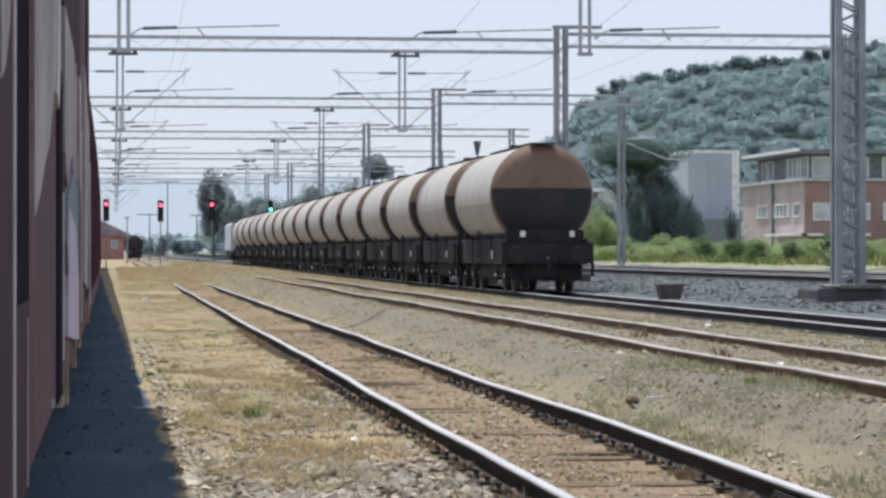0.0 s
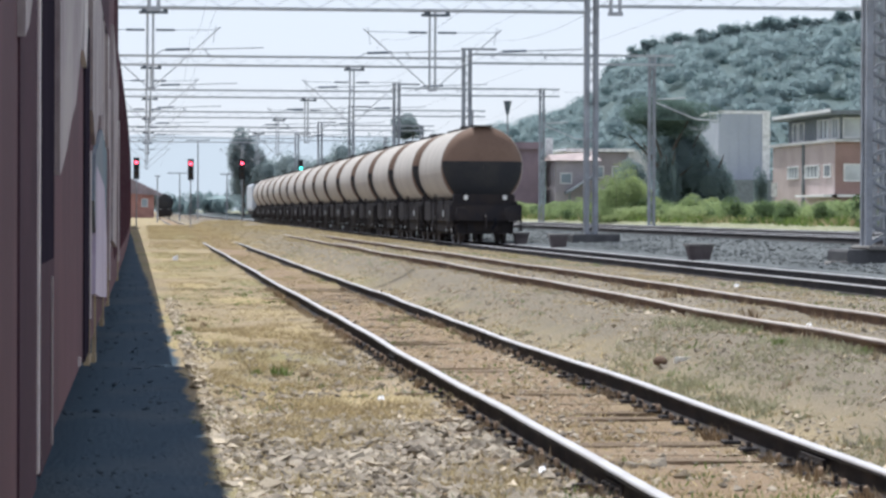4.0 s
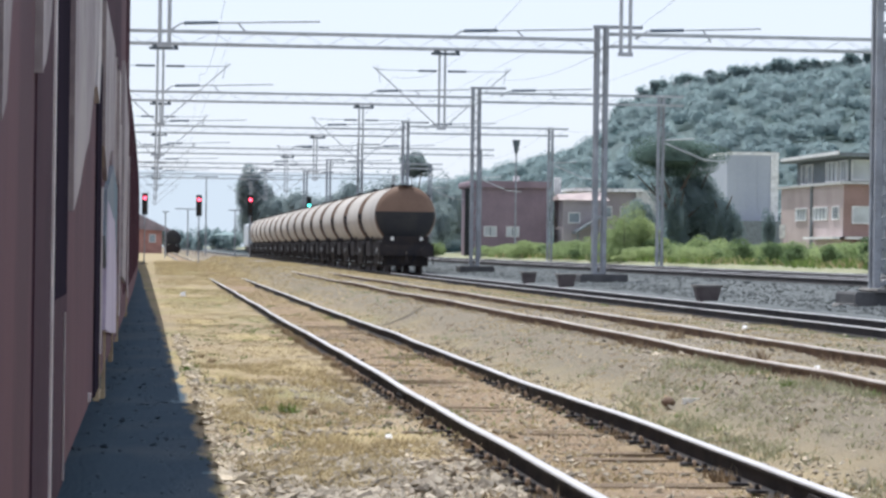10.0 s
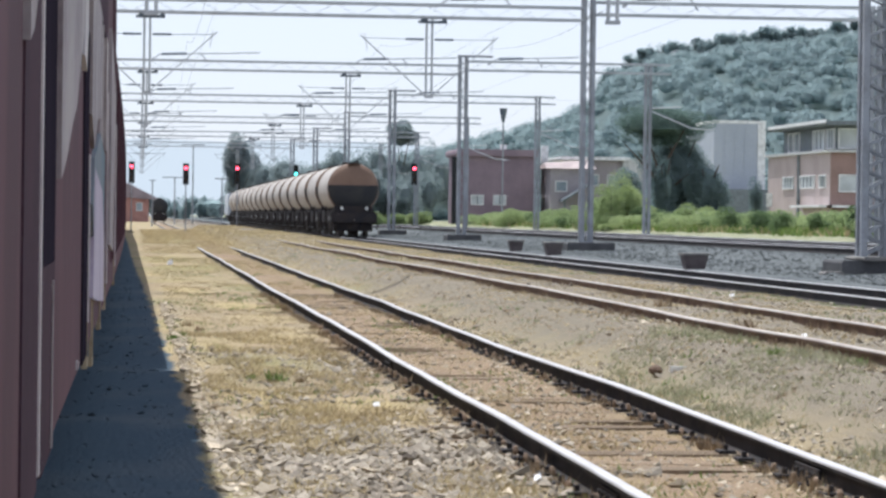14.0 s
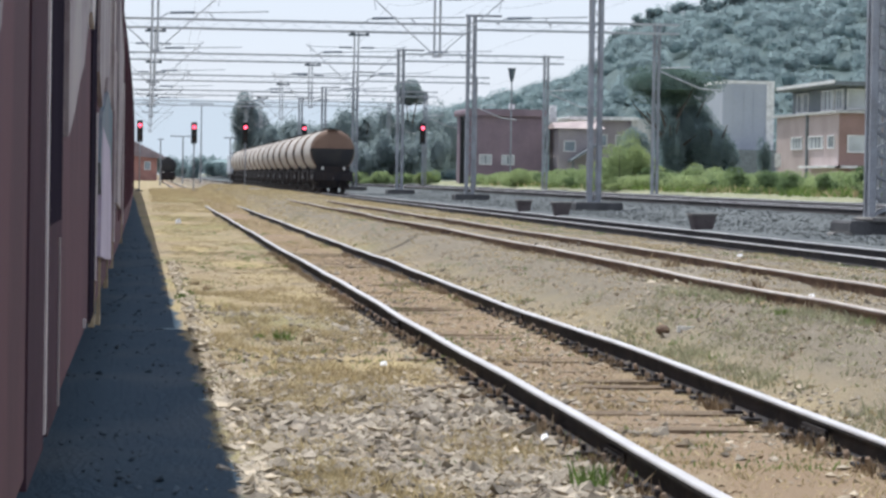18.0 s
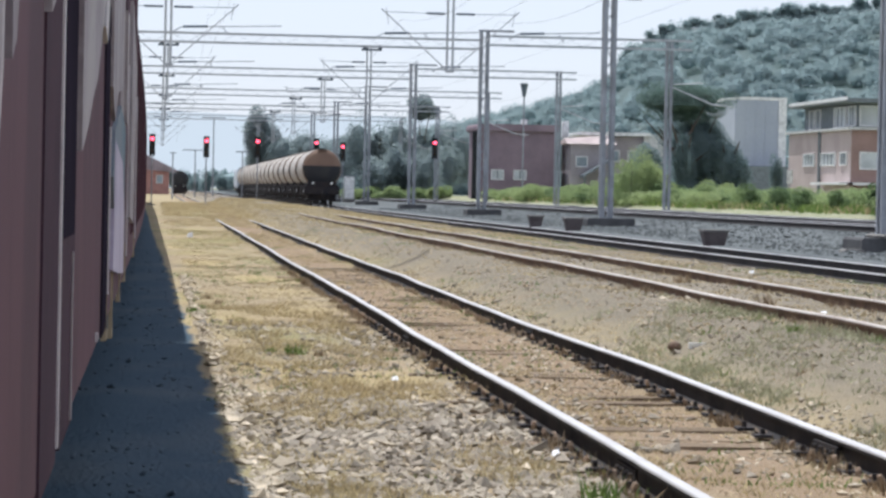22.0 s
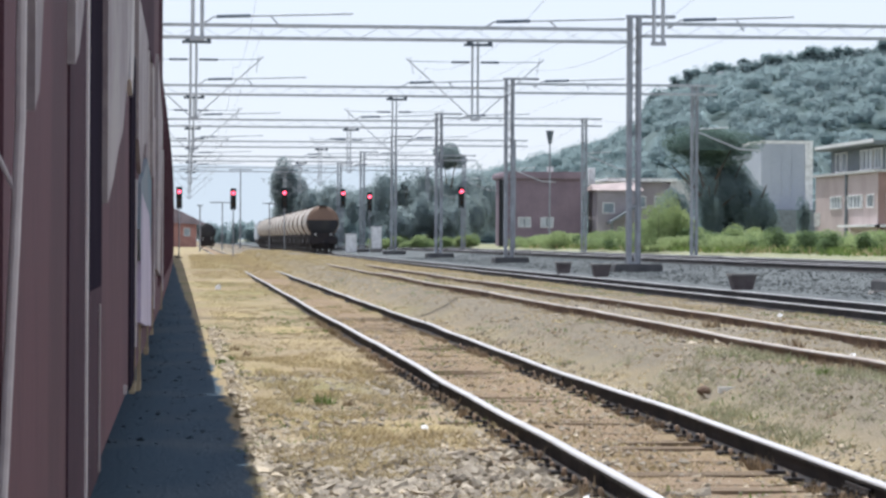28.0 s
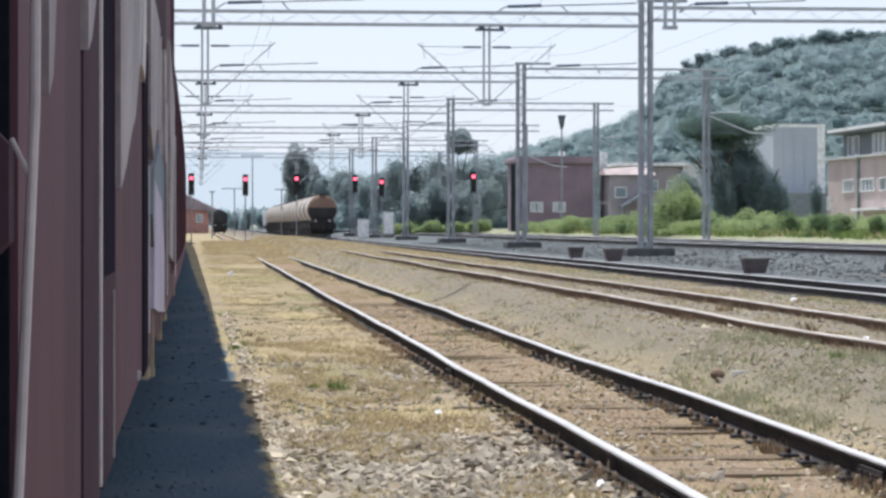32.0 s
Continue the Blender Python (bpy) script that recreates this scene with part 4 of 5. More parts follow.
for yy, a, b in ((8.95, 0.74, 1.25), (18.4, 1.75, 2.7), (21.9, 1.0, 2.7)):
    grab_rail(near, yy, a, b, 0.01, GREY_SPRAY, 0.0035)
for yy, z in ((15.2, 0.66), (17.0, 0.58), (20.3, 0.66)):
    hanging_step(near, yy, z)
for yy in (0.5, 8.7):
    grab_rail(mid, yy, 0.9, 2.4)
    hanging_step(mid, yy, 0.7)
sprayed(mid, [(1.6, 1.2), (5.0, 1.1), (6.5, 2.6), (2.0, 3.0)], GREY_SPRAY, "grey sprayed patch")


# ---- signals ----
SHUTTERS = []


def signal(x, y, z, colour, base=0.1, shutter=False):
    s = thing("signal", "black colour-light railway signal on a slim grey mast", "railway signal", "signals across the yard")
    part("mast", Shape().tube((x, y, base), (x, y, z - 1.0), 0.05, n=10), GALV_OLD, s, "slim grey mast")
    part("head", Shape().box(x - 0.19, x + 0.19, y - 0.08, y + 0.12, z - 1.1, z + 0.4, c=0.05), SIGNAL_BLACK, s, "black signal head")
    part("backplate", Shape().box(x - 0.23, x + 0.23, y + 0.12, y + 0.15, z - 1.2, z + 0.5, c=0.04), SIGNAL_BLACK, s)
    for dz, m in ((0.12, LIGHT_RED if colour == "red" or shutter else LENS_OFF), (-0.32, LIGHT_GREEN if colour == "green" else LENS_OFF), (-0.76, LENS_OFF)):
        part("lens", Shape().tube((x, y - 0.13, z + dz), (x, y - 0.08, z + dz), 0.135, n=16), m, s, {LIGHT_RED: "glowing red lens", LIGHT_GREEN: "glowing green lens"}.get(m, "unlit lens"))
        part("hood", Shape().lathe([(0.145, -0.36), (0.165, -0.36), (0.165, -0.08), (0.145, -0.08)], 14, Matrix.Translation((x, y, z + dz)), (0.0, 0.5)), SIGNAL_BLACK, s)
    # both lenses glow; an added disc hides one of them
    if shutter:
        SHUTTERS.append(part("shutter", Shape().tube((x, y - 0.17, z + 0.12), (x, y - 0.135, z + 0.12), 0.143, n=20), SIGNAL_BLACK, s, "added black disc hiding one lit lens in place of lamp switching"))
    part("base_plinth", Shape().box(x - 0.3, x + 0.3, y - 0.3, y + 0.3, base - 0.2, base + 0.25, c=0.03), CONCRETE, s)
    return s


signal(-0.62, 230, 5.05, "red", -0.15)
signal(3.67, 235, 5.05, "red", -0.1)
signal(7.75, 235, 5.1, "red", 0.2)
signal(14.45, 273, 5.7, "green", 0.1, True)
signal(16.3, 263, 5.25, "red", 0.1)
signal(21.95, 235, 5.3, "red", 0.6)


# ---- boxes and cabinets beside the tracks ----
def trough(x, y, w, z0, z1):
    t = thing("cable_tub", "rusty brown cast cable tub on the ballast", "cable tub", "tubs beside the line")
    v = [(x + sx * (w / 2) * k, y + sy * 0.3 * k, z) for z, k in ((z0, 0.72), (z1, 1.0)) for sx, sy in ((-1, -1), (1, -1), (1, 1), (-1, 1))]
    part("body", Shape().add(v, [(0, 1, 5, 4), (1, 2, 6, 5), (2, 3, 7, 6), (3, 0, 4, 7), (3, 2, 1, 0), (4, 5, 6, 7)]), CRATE, t)
    part("lid", Shape().box(x - w / 2 - 0.03, x + w / 2 + 0.03, y - 0.33, y + 0.33, z1, z1 + 0.05), CONCRETE, t, "pale flat lid")


trough(13.35, 70, 0.6, 0.27, 0.64)
trough(13.35, 94.3, 0.58, 0.27, 0.68)
trough(13.35, 103.8, 0.5, 0.27, 0.66)


def cabinet(x, y, w, h, z):
    c = thing("relay_cabinet", "pale grey relay cabinet beside the track", "cabinet", "cabinets by the line")
    part("body", Shape().box(x - w / 2, x + w / 2, y - 0.3, y + 0.3, z, z + h, c=0.03), CONCRETE_PALE, c)
    part("door", Shape().box(x - w / 2 + 0.06, x + w / 2 - 0.06, y - 0.325, y - 0.302, z + 0.1, z + h - 0.1), WHITE_TRIM, c)
    part("plinth", Shape().box(x - w / 2 - 0.05, x + w / 2 + 0.05, y - 0.35, y + 0.35, z - 0.3, z), CONCRETE, c)


cabinet(14.2, 255, 1.0, 1.7, 0.35)
cabinet(16.6, 258, 0.9, 2.0, 0.7)


def white_board(x, y):
    b = thing("notice_board", "small white board on a post beside the brick building", "sign board")
    z = ground_z(x)
    part("post", Shape().tube((x, y, z - 0.2), (x, y, 2.6), 0.05, n=8), GALV_OLD, b)
    part("board", Shape().box(x - 0.2, x + 0.2, y - 0.05, y - 0.02, 2.5, 3.4, c=0.01), WHITE_TRIM, b, "plain white board")


white_board(41.2, 190)


# ---- trees ----
def tree(x, y, z, height, radii, count, leaf, material, label, lumps=16, trunk=0.3, category="tree", spread=0.62):
    t = thing("tree", label, category, "trees beyond the yard")
    s = Shape().tube((x, y, z - 0.3), (x, y, z + height * 0.45), trunk, trunk * 0.6, 10)
    for k in range(6):
        a = k * 1.05
        s.tube((x, y, z + height * (0.25 + 0.04 * k)), (x + radii[0] * 0.6 * math.cos(a), y + radii[1] * 0.6 * math.sin(a), z + height * (0.5 + 0.06 * k)), trunk * 0.4, trunk * 0.12, 6)
    part("trunk", s, BARK, t, "grey-brown trunk with limbs")
    pts = crown_points((x, y, z + height - radii[2]), radii, count, lumps, spread)
    heart = cores([(x, y, z, height, *radii[::2])], 0.55)
    part("crown", sheet_mesh("crown", np.concatenate([fine_leaves(pts, leaf, 0.5), heart]), 3, material), material, t, "uneven leafy crown")
    return t


tree(14.2, 425, 1, 12.9, (2.75, 2.5, 4.6), 30000, 0.18, LEAF_MID, "tall rounded dark poplar behind the yard", 60, spread=0.62)
tree(16.7, 428, 1, 10.2, (1.5, 1.8, 4.8), 16000, 0.2, LEAF_MID, "small dark tree behind the yard", 22)
tree(36.8, 206, 1, 8.7, (4.4, 3.2, 1.5), 26000, 0.1, LEAF_NEARDARK, "broad dark cedar in front of the wooded hill", 30, spread=0.8)
tree(38.5, 208, 1, 7.9, (3.1, 2.4, 4.1), 36000, 0.11, LEAF_DARK, "dense dark tree beside the brick building", 22)
tree(40.0, 205, 1, 5.6, (2.0, 1.8, 3.1), 22000, 0.11, LEAF_DARK, "dense rounded dark tree by the warehouse", 16)
tree(36.5, 203, 1, 5.9, (1.1, 1.3, 3.2), 16000, 0.1, LEAF_DARK, "dense dark tree beside the embankment bushes", 14)
tree(41.2, 248, 1, 5.2, (1.8, 1.8, 2.6), 14000, 0.13, LEAF_DARK, "dark garden tree before the low house", 14)
tree(29.4, 330, 1, 11.7, (2.1, 2.6, 1.7), 16000, 0.18, LEAF_MID, "flat-topped tree above the tree belt", 26)
tree(24.0, 328, 0.8, 8.2, (1.7, 1.7, 4.0), 16000, 0.18, LEAF_MID, "conical dark tree in the tree belt", 24, spread=0.5)


def bush(x, y, r, h, material=LEAF_NEAR, count=1500, leaf=0.075, label="bright green leafy bush on the embankment"):
    pts = crown_points((x, y, ground_z(x) + h * 0.42), (r, r, h * 0.62), count, 9)
    b = thing("bush", label, "bush", "bushes along the embankment")
    part("stem", Shape().tube((x, y, ground_z(x) - 0.1), (x, y, ground_z(x) + h * 0.6), 0.05, 0.02, 6), BARK, b)
    part("foliage", sheet_mesh("foliage", fine_leaves(pts, leaf, 0.35), 3, material), material, b)


for k in range(66):
    y = 95 + 2.4 * k + random.uniform(-1, 1)
    bush(27.8 + random.uniform(-0.3, 7.5), y, random.uniform(1.0, 2.2), random.uniform(0.7, 1.35), count=3600)
for k in range(22):
    y = 100 + 5.2 * k + random.uniform(-2, 2)
    bush(27.7 + random.uniform(-0.2, 3.0), y, random.uniform(0.6, 1.2), random.uniform(0.8, 1.5), LEAF_SHADE, 2200, label="deep green bush in the embankment hedge")
for x, y, h in ((27.3, 169, 3.9), (28.6, 170, 3.2), (26.7, 172, 2.3), (29.6, 170, 1.5), (27.3, 215, 1.5), (28.3, 218, 1.3), (28.8, 205, 1.5), (27.7, 190, 1.5), (29.4, 224, 1.4)):
    bush(x, y, 1.7, h, count=7000)
for k in range(16):
    bush(18.8 + 0.55 * k + random.uniform(-0.3, 0.3), 272 + random.uniform(0, 24), random.uniform(0.9, 1.6), random.uniform(1.0, 1.7), count=2400, leaf=0.11)
bush(34.8, 184, 1.5, 1.8, count=5000)
bush(36.6, 190, 1.4, 1.6, count=4500)
bush(42.3, 199.5, 0.8, 3.6, LEAF_DARK, 4000, label="narrow dark bush at the corner of the brick building")


def wood(name, label, spots, leaf, per, material, lumps=12, lump=0.42, flat=0.4):
    pts = [crown_points((x, y, z + h - rz), (r, r, rz), per, lumps, 0.7, lump) for x, y, z, h, r, rz in spots]
    corners = np.concatenate([fine_leaves(np.concatenate(pts), leaf, flat), cores(spots, 0.5)])
    return tagged(new(name, sheet_mesh(name, corners, 3, material)), label, "woods", kind="stuff")


# belt of trees behind the yard, and the wooded hill to the side
belt = []
for k in range(84):
    x = 13.5 + 0.44 * k + random.uniform(-0.5, 0.5)
    belt.append((x + random.uniform(0, 1.5), 440 + random.uniform(-15, 40) - 1.4 * k, 0.8, random.uniform(7.2, 9.4), random.uniform(2.0, 3.0), random.uniform(2.4, 3.6)))
belt += [(21 + 0.9 * k, 332 + random.uniform(-6, 10), 0.8, random.uniform(9.0, 10.4), 2.2, 4.6) for k in range(18)]
belt += [(21 + 1.0 * k, 285 + random.uniform(-4, 6), 0.6, random.uniform(4.6, 6.4), 1.5, 2.6) for k in range(8)]
far_belt = [(3 + 0.9 * k, 860 + random.uniform(-20, 20), 0, random.uniform(4.5, 8), 2.2, 3.0) for k in range(30)]
# haze over these woods is in the leaf colour
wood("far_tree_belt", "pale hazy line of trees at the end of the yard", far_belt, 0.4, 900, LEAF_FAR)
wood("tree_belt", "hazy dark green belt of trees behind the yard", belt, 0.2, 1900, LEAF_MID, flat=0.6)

RIDGE = [(20, 7), (45, 12), (60, 15), (66, 16.8), (74, 19), (84, 21.3), (89, 23.8), (94, 26), (96, 29.5), (100, 32), (104, 34), (116, 36.3), (128, 38), (146, 40.5), (160, 43), (220, 52), (330, 40)]


def ridge_z(x):
    for (x0, a), (x1, b) in zip(RIDGE, RIDGE[1:]):
        if x <= x1:
            return a + (b - a) * max(0.0, (x - x0) / (x1 - x0))
    return 40.0


def hill_z(x, y):
    k = min(1.0, max(0.0, (y - 380) / 220))
    k = k * k * (3 - 2 * k)
    return 0.9 + (ridge_z(x * 600 / max(y, 300)) - 3.4) * k


hx, hy = [15 + 8 * i for i in range(50)], [380 + 20 * j for j in range(20)]
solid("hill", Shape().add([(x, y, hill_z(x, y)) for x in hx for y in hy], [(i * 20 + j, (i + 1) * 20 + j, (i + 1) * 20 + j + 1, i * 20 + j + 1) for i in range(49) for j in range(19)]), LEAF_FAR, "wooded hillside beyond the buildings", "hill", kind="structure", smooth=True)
spots = []
for k in range(1500):
    y = random.uniform(395, 615)
    x = random.uniform(22, 166) * y / 600
    h = random.uniform(4.4, 6.6)
    spots.append((x, y, hill_z(x, y) - 2.2, h, random.uniform(2.2, 3.8), h * 0.36))
for k in range(90):
    x, h = random.uniform(94, 165), random.uniform(5.5, 8.6)
    r = random.uniform(1.3, 2.5)
    spots.append((x, 602, hill_z(x, 602) - 1.4, h, r, r * random.uniform(0.7, 1.3)))
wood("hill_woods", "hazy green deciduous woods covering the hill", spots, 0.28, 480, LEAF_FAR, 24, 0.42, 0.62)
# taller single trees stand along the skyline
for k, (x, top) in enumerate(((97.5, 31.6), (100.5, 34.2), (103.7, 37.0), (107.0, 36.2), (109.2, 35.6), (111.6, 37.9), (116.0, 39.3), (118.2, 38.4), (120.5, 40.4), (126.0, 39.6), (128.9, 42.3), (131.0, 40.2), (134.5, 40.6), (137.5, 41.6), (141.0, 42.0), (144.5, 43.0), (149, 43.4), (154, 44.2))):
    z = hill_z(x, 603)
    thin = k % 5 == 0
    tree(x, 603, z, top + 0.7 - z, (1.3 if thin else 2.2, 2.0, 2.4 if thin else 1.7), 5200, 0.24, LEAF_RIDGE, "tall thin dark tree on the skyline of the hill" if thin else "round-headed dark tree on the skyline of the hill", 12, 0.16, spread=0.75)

# flat backdrop sheet whose glow stands in for haze before the mountains
MOUNTAIN = glow("glowing_haze_mountain", (0.53, 0.58, 0.615), 1.0)
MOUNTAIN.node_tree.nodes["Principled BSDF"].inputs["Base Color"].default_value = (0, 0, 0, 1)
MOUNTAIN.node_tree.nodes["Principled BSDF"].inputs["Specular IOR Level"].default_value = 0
solid("mountains", Shape().add([(-900 + 60 * i, 4200, z) for i in range(40) for z in (-5, 106 + 9 * noise.noise((i * 0.23, 3, 0)) + 5 * noise.noise((i * 0.7, 1, 0)))], [(2 * i, 2 * i + 2, 2 * i + 3, 2 * i + 1) for i in range(39)]), MOUNTAIN, "pale blue distant mountains as a flat sheet glowing in haze colour", "backdrop", kind="structure")


# ---- buildings ----
def window(parent, face, u0, u1, z0, z1, at, blind=True, frames=1):
    """A framed window proud of a wall. face 'x': wall plane x = at, u along y; face 'y': wall plane y = at, u along x."""
    def bx(a0, a1, b0, b1, d0, d1):
        return Shape().box(at - d1, at - d0, a0, a1, b0, b1) if face == "x" else Shape().box(a0, a1, at - d1, at - d0, b0, b1)
    w = part("window", bx(u0, u1, z0, z1, 0.0, 0.04), SHUTTER if blind else PANE, parent, "pale window")
    t = 0.08
    for a0, a1, b0, b1 in ((u0 - t, u0, z0 - t, z1 + t), (u1, u1 + t, z0 - t, z1 + t), (u0, u1, z1, z1 + t), (u0, u1, z0 - t, z0)):
        part("frame", bx(a0, a1, b0, b1, 0.0, 0.09), WHITE_TRIM, w)
    for k in range(1, frames):
        c = u0 + (u1 - u0) * k / frames
        part("mullion", bx(c - 0.05, c + 0.05, z0, z1, 0.03, 0.08), ROOF_GREY, w)


def brick_building():
    h = thing("signal_building", "two-storey brick railway building with flat overhanging roof", "building")
    x0, x1, y0, y1 = 42.9, 58.8, 180.0, 196.5
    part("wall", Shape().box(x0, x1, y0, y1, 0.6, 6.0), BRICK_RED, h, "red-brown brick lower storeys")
    # thin side skin holds the sunlit tone in its colour
    part("cladding", Shape().box(x0 - 0.05, x0 - 0.003, y0, y1 + 1.6, 0.6, 6.0), BRICK_LIT, h, "brick side wall in a paler, sunlit colour")
    part("upper_storey", Shape().box(x0 + 0.4, x1, y0 + 0.3, y1 - 1.2, 6.0, 7.58), ROOF_GREY, h, "dark glazed upper storey")
    part("ledge", Shape().box(x0 - 0.3, x1, y0 - 0.3, y1 + 1.7, 5.9, 6.06), CONCRETE_PALE, h, "pale ledge between the storeys")
    part("roof", Shape().box(x0 - 0.5, x1, y0 - 0.8, y1 - 0.4, 7.59, 7.85, c=0.04), ROOF_GREY, h, "dark flat roof slab")
    part("roof_edge", Shape().box(x0 - 0.56, x0 - 0.503, y0 - 0.84, y1 - 0.4, 7.72, 7.93), WHITE_TRIM, h, "pale roof edge")
    for a, b in ((180.6, 182.6), (183.2, 186.4), (190.4, 191.8), (192.4, 193.6)):
        window(h, "x", a, b, 6.2, 7.35, x0 + 0.4, frames=3)
    for a, b in ((180.9, 182.6), (184.0, 188.0), (190.0, 193.2)):
        window(h, "x", a, b, 3.75, 4.45, x0 - 0.05, frames=4)
    for a, b in ((43.5, 47.0), (48.0, 51.6), (52.4, 55.8)):
        window(h, "y", a, b, 6.2, 7.35, y0 + 0.3)
        window(h, "y", a, b, 3.5, 4.45, y0)
    part("side_awning", Shape().box(x0 - 0.9, x0 - 0.05, y0 - 0.8, y0 + 7.5, 2.45, 2.6), WHITE_TRIM, h, "thin white awning along the side")
    part("awning", Shape().box(x0 - 0.4, x0 + 4, y0 - 0.8, y0, 2.45, 2.6), WHITE_TRIM, h, "thin white awning")
    part("drainpipe", Shape().tube((x0 - 0.12, 188.4, 0.8), (x0 - 0.12, 188.4, 6.0), 0.12), ROOF_GREY, h)


brick_building()


def grey_hall():
    h = thing("warehouse", "plain blue-grey warehouse block with white trim", "building")
    part("wall", Shape().box(55.2, 59.5, 280, 300, 1.0, 11.0), PALE_WALL, h, "smooth blue-grey cladding")
    part("roof_trim", Shape().box(55.15, 60.3, 279.95, 300.2, 11.0, 11.3), WHITE_TRIM, h, "white roof trim")
    part("corner_trim", Shape().box(59.5, 60.25, 279.9, 300, 1.0, 11.0), WHITE_TRIM, h, "white corner strip")
    part("annex", Shape().box(56.0, 62, 276, 280, 1.0, 4.6), ROOF_GREY, h, "low dark annex")
    for k in range(3):
        part("seam", Shape().box(56.2 + k, 56.22 + k, 279.97, 279.99, 1.0, 10.98), PALE_WALL, h)


grey_hall()


def red_building():
    h = thing("house", "dark red trackside building with two white windows", "building")
    part("wall", Shape().box(28.2, 34.8, 258, 268, 0.7, 7.0), HAZED_RED, h)
    part("roof", Shape().box(27.9, 35.1, 257.6, 268.4, 7.0, 7.6, c=0.15), HAZED_RED, h, "dark red low roof")
    for a in (29.2, 31.2):
        window(h, "y", a, a + 1.0, 2.75, 3.5, 258, frames=2)
    # plain dark column for an unidentified upright beside the building
    part("downpipe", Shape().tube((27.6, 257.3, 0.6), (27.6, 257.3, 6.9), 0.27, n=12), SIGNAL_BLACK, h, "dark upright column beside the corner")
    part("roof_vent", Shape().box(32.0, 32.5, 260, 260.6, 7.6, 8.1, c=0.05), WHITE_TRIM, h, "small white roof vent")


red_building()


def gable_house():
    b = thing("house", "small mauve house with a faded pink gable roof", "building", "low houses behind the bushes")
    part("wall", Shape().box(35.8, 39.4, 255, 261, 0.8, 5.95), PLASTER, b)
    v = [(35.4, 254.6, 5.95), (39.8, 254.6, 5.95), (39.8, 261.4, 5.95), (35.4, 261.4, 5.95), (35.6, 258, 6.5), (39.6, 258, 6.8)]
    part("roof", Shape().add(v, [(0, 1, 5, 4), (2, 3, 4, 5), (1, 2, 5), (3, 0, 4), (3, 2, 1, 0)]), ROOF_PINK, b, "faded pink pitched roof")
    part("porch_roof", Shape().add([(36.6, 252.8, 3.0), (39.2, 252.8, 4.6), (39.2, 255, 4.6), (36.6, 255, 3.0), (36.6, 252.8, 3.2), (39.2, 252.8, 4.8), (39.2, 255, 4.8), (36.6, 255, 3.2)], [(0, 1, 5, 4), (1, 2, 6, 5), (2, 3, 7, 6), (3, 0, 4, 7), (3, 2, 1, 0), (4, 5, 6, 7)]), ROOF_GREY, b, "dark sloping porch roof")
    part("porch_post", Shape().box(36.7, 36.85, 252.9, 253.05, 0.8, 3.05), ROOF_GREY, b)
    part("porch_post", Shape().box(39.0, 39.15, 252.9, 253.05, 0.8, 4.5), ROOF_GREY, b)
    window(b, "y", 36.3, 37.2, 4.0, 4.8, 255, False)


gable_house()


def flat_house():
    b = thing("house", "pale plastered house under a white flat eave", "building", "low houses behind the bushes")
    part("wall", Shape().box(39.5, 43.3, 262, 270, 0.8, 6.8), PLASTER, b, "mauve plaster wall")
    part("end_wall", Shape().box(43.3, 45.3, 261.5, 270, 0.8, 7.0), CONCRETE_PALE, b, "pale plaster end wall")
    part("eave", Shape().box(37.6, 43.9, 261.2, 270.3, 6.86, 7.15, c=0.04), WHITE_TRIM, b, "white flat eave")
    window(b, "y", 40.3, 41.1, 4.6, 5.5, 262, False)
    window(b, "y", 42.0, 42.8, 4.6, 5.5, 262, False)
    part("chimney", Shape().box(36.5, 37.1, 266, 266.6, 6.6, 8.2, c=0.03), WHITE_TRIM, b, "white chimney")


flat_house()


def salmon_house():
    h = thing("house", "small salmon gabled house at the end of the track", "building")
    x0, x1, y = -9.0, 2.0, 620
    part("wall", Shape().box(x0, x1, y, y + 12, -0.3, 5.4), HOUSE_RED, h)
    v = [(x0 - 0.5, y - 0.5, 5.4), (x1 + 2.8, y - 0.5, 4.4), (x1 + 2.8, y + 12, 4.4), (x0 - 0.5, y + 12, 5.4), (-3.0, y - 0.5, 8.2), (-3.0, y + 12, 8.2)]
    part("roof", Shape().add(v, [(0, 1, 4), (1, 2, 5, 4), (2, 3, 5), (3, 0, 4, 5), (3, 2, 1, 0)]), ROOF_MAUVE, h, "faded mauve pitched roof")
    window(h, "y", -0.6, 0.6, 2.2, 3.8, y, False)


salmon_house()
parked = tank_wagon(BITUMEN, BITUMEN, "dark tank wagon standing on the siding", "standing tank wagons")
parked.matrix_basis = pose(3.42, 505, 0.0)


# ---- poles beyond the signals ----
def utility_pole(x, y, z, arm):
    p = thing("utility_pole", "slim grey pole with a short cross-arm", "pole", "poles at the far end")
    part("pole", Shape().tube((x, y, -0.2), (x, y, z), 0.11, 0.08, 10), GALV_OLD, p)
    part("cross_arm", Shape().box(x - arm, x + arm, y - 0.05, y + 0.05, z - 0.12, z + 0.02), GALV_OLD, p)


for x, y, z, arm in ((7.2, 400, 11.0, 1.6), (5.0, 420, 6.8, 1.8), (10.6, 380, 6.2, 0.9), (1.7, 390, 6.0, 0.4)):
    utility_pole(x, y, z, arm)


def floodlight_mast(x, y, z):
    p = thing("floodlight_mast", "slim mast carrying a dark tapered lamp head", "mast")
    part("mast", Shape().tube((x, y, 0.5), (x, y, z - 0.6), 0.07, n=10), GALV_OLD, p)
    part("lamp_head", Shape().tube((x, y, z - 0.65), (x, y, z + 0.45), 0.12, 0.34, 12), INSUL, p, "dark tapered lamp head")


floodlight_mast(29.7, 240, 10.1)


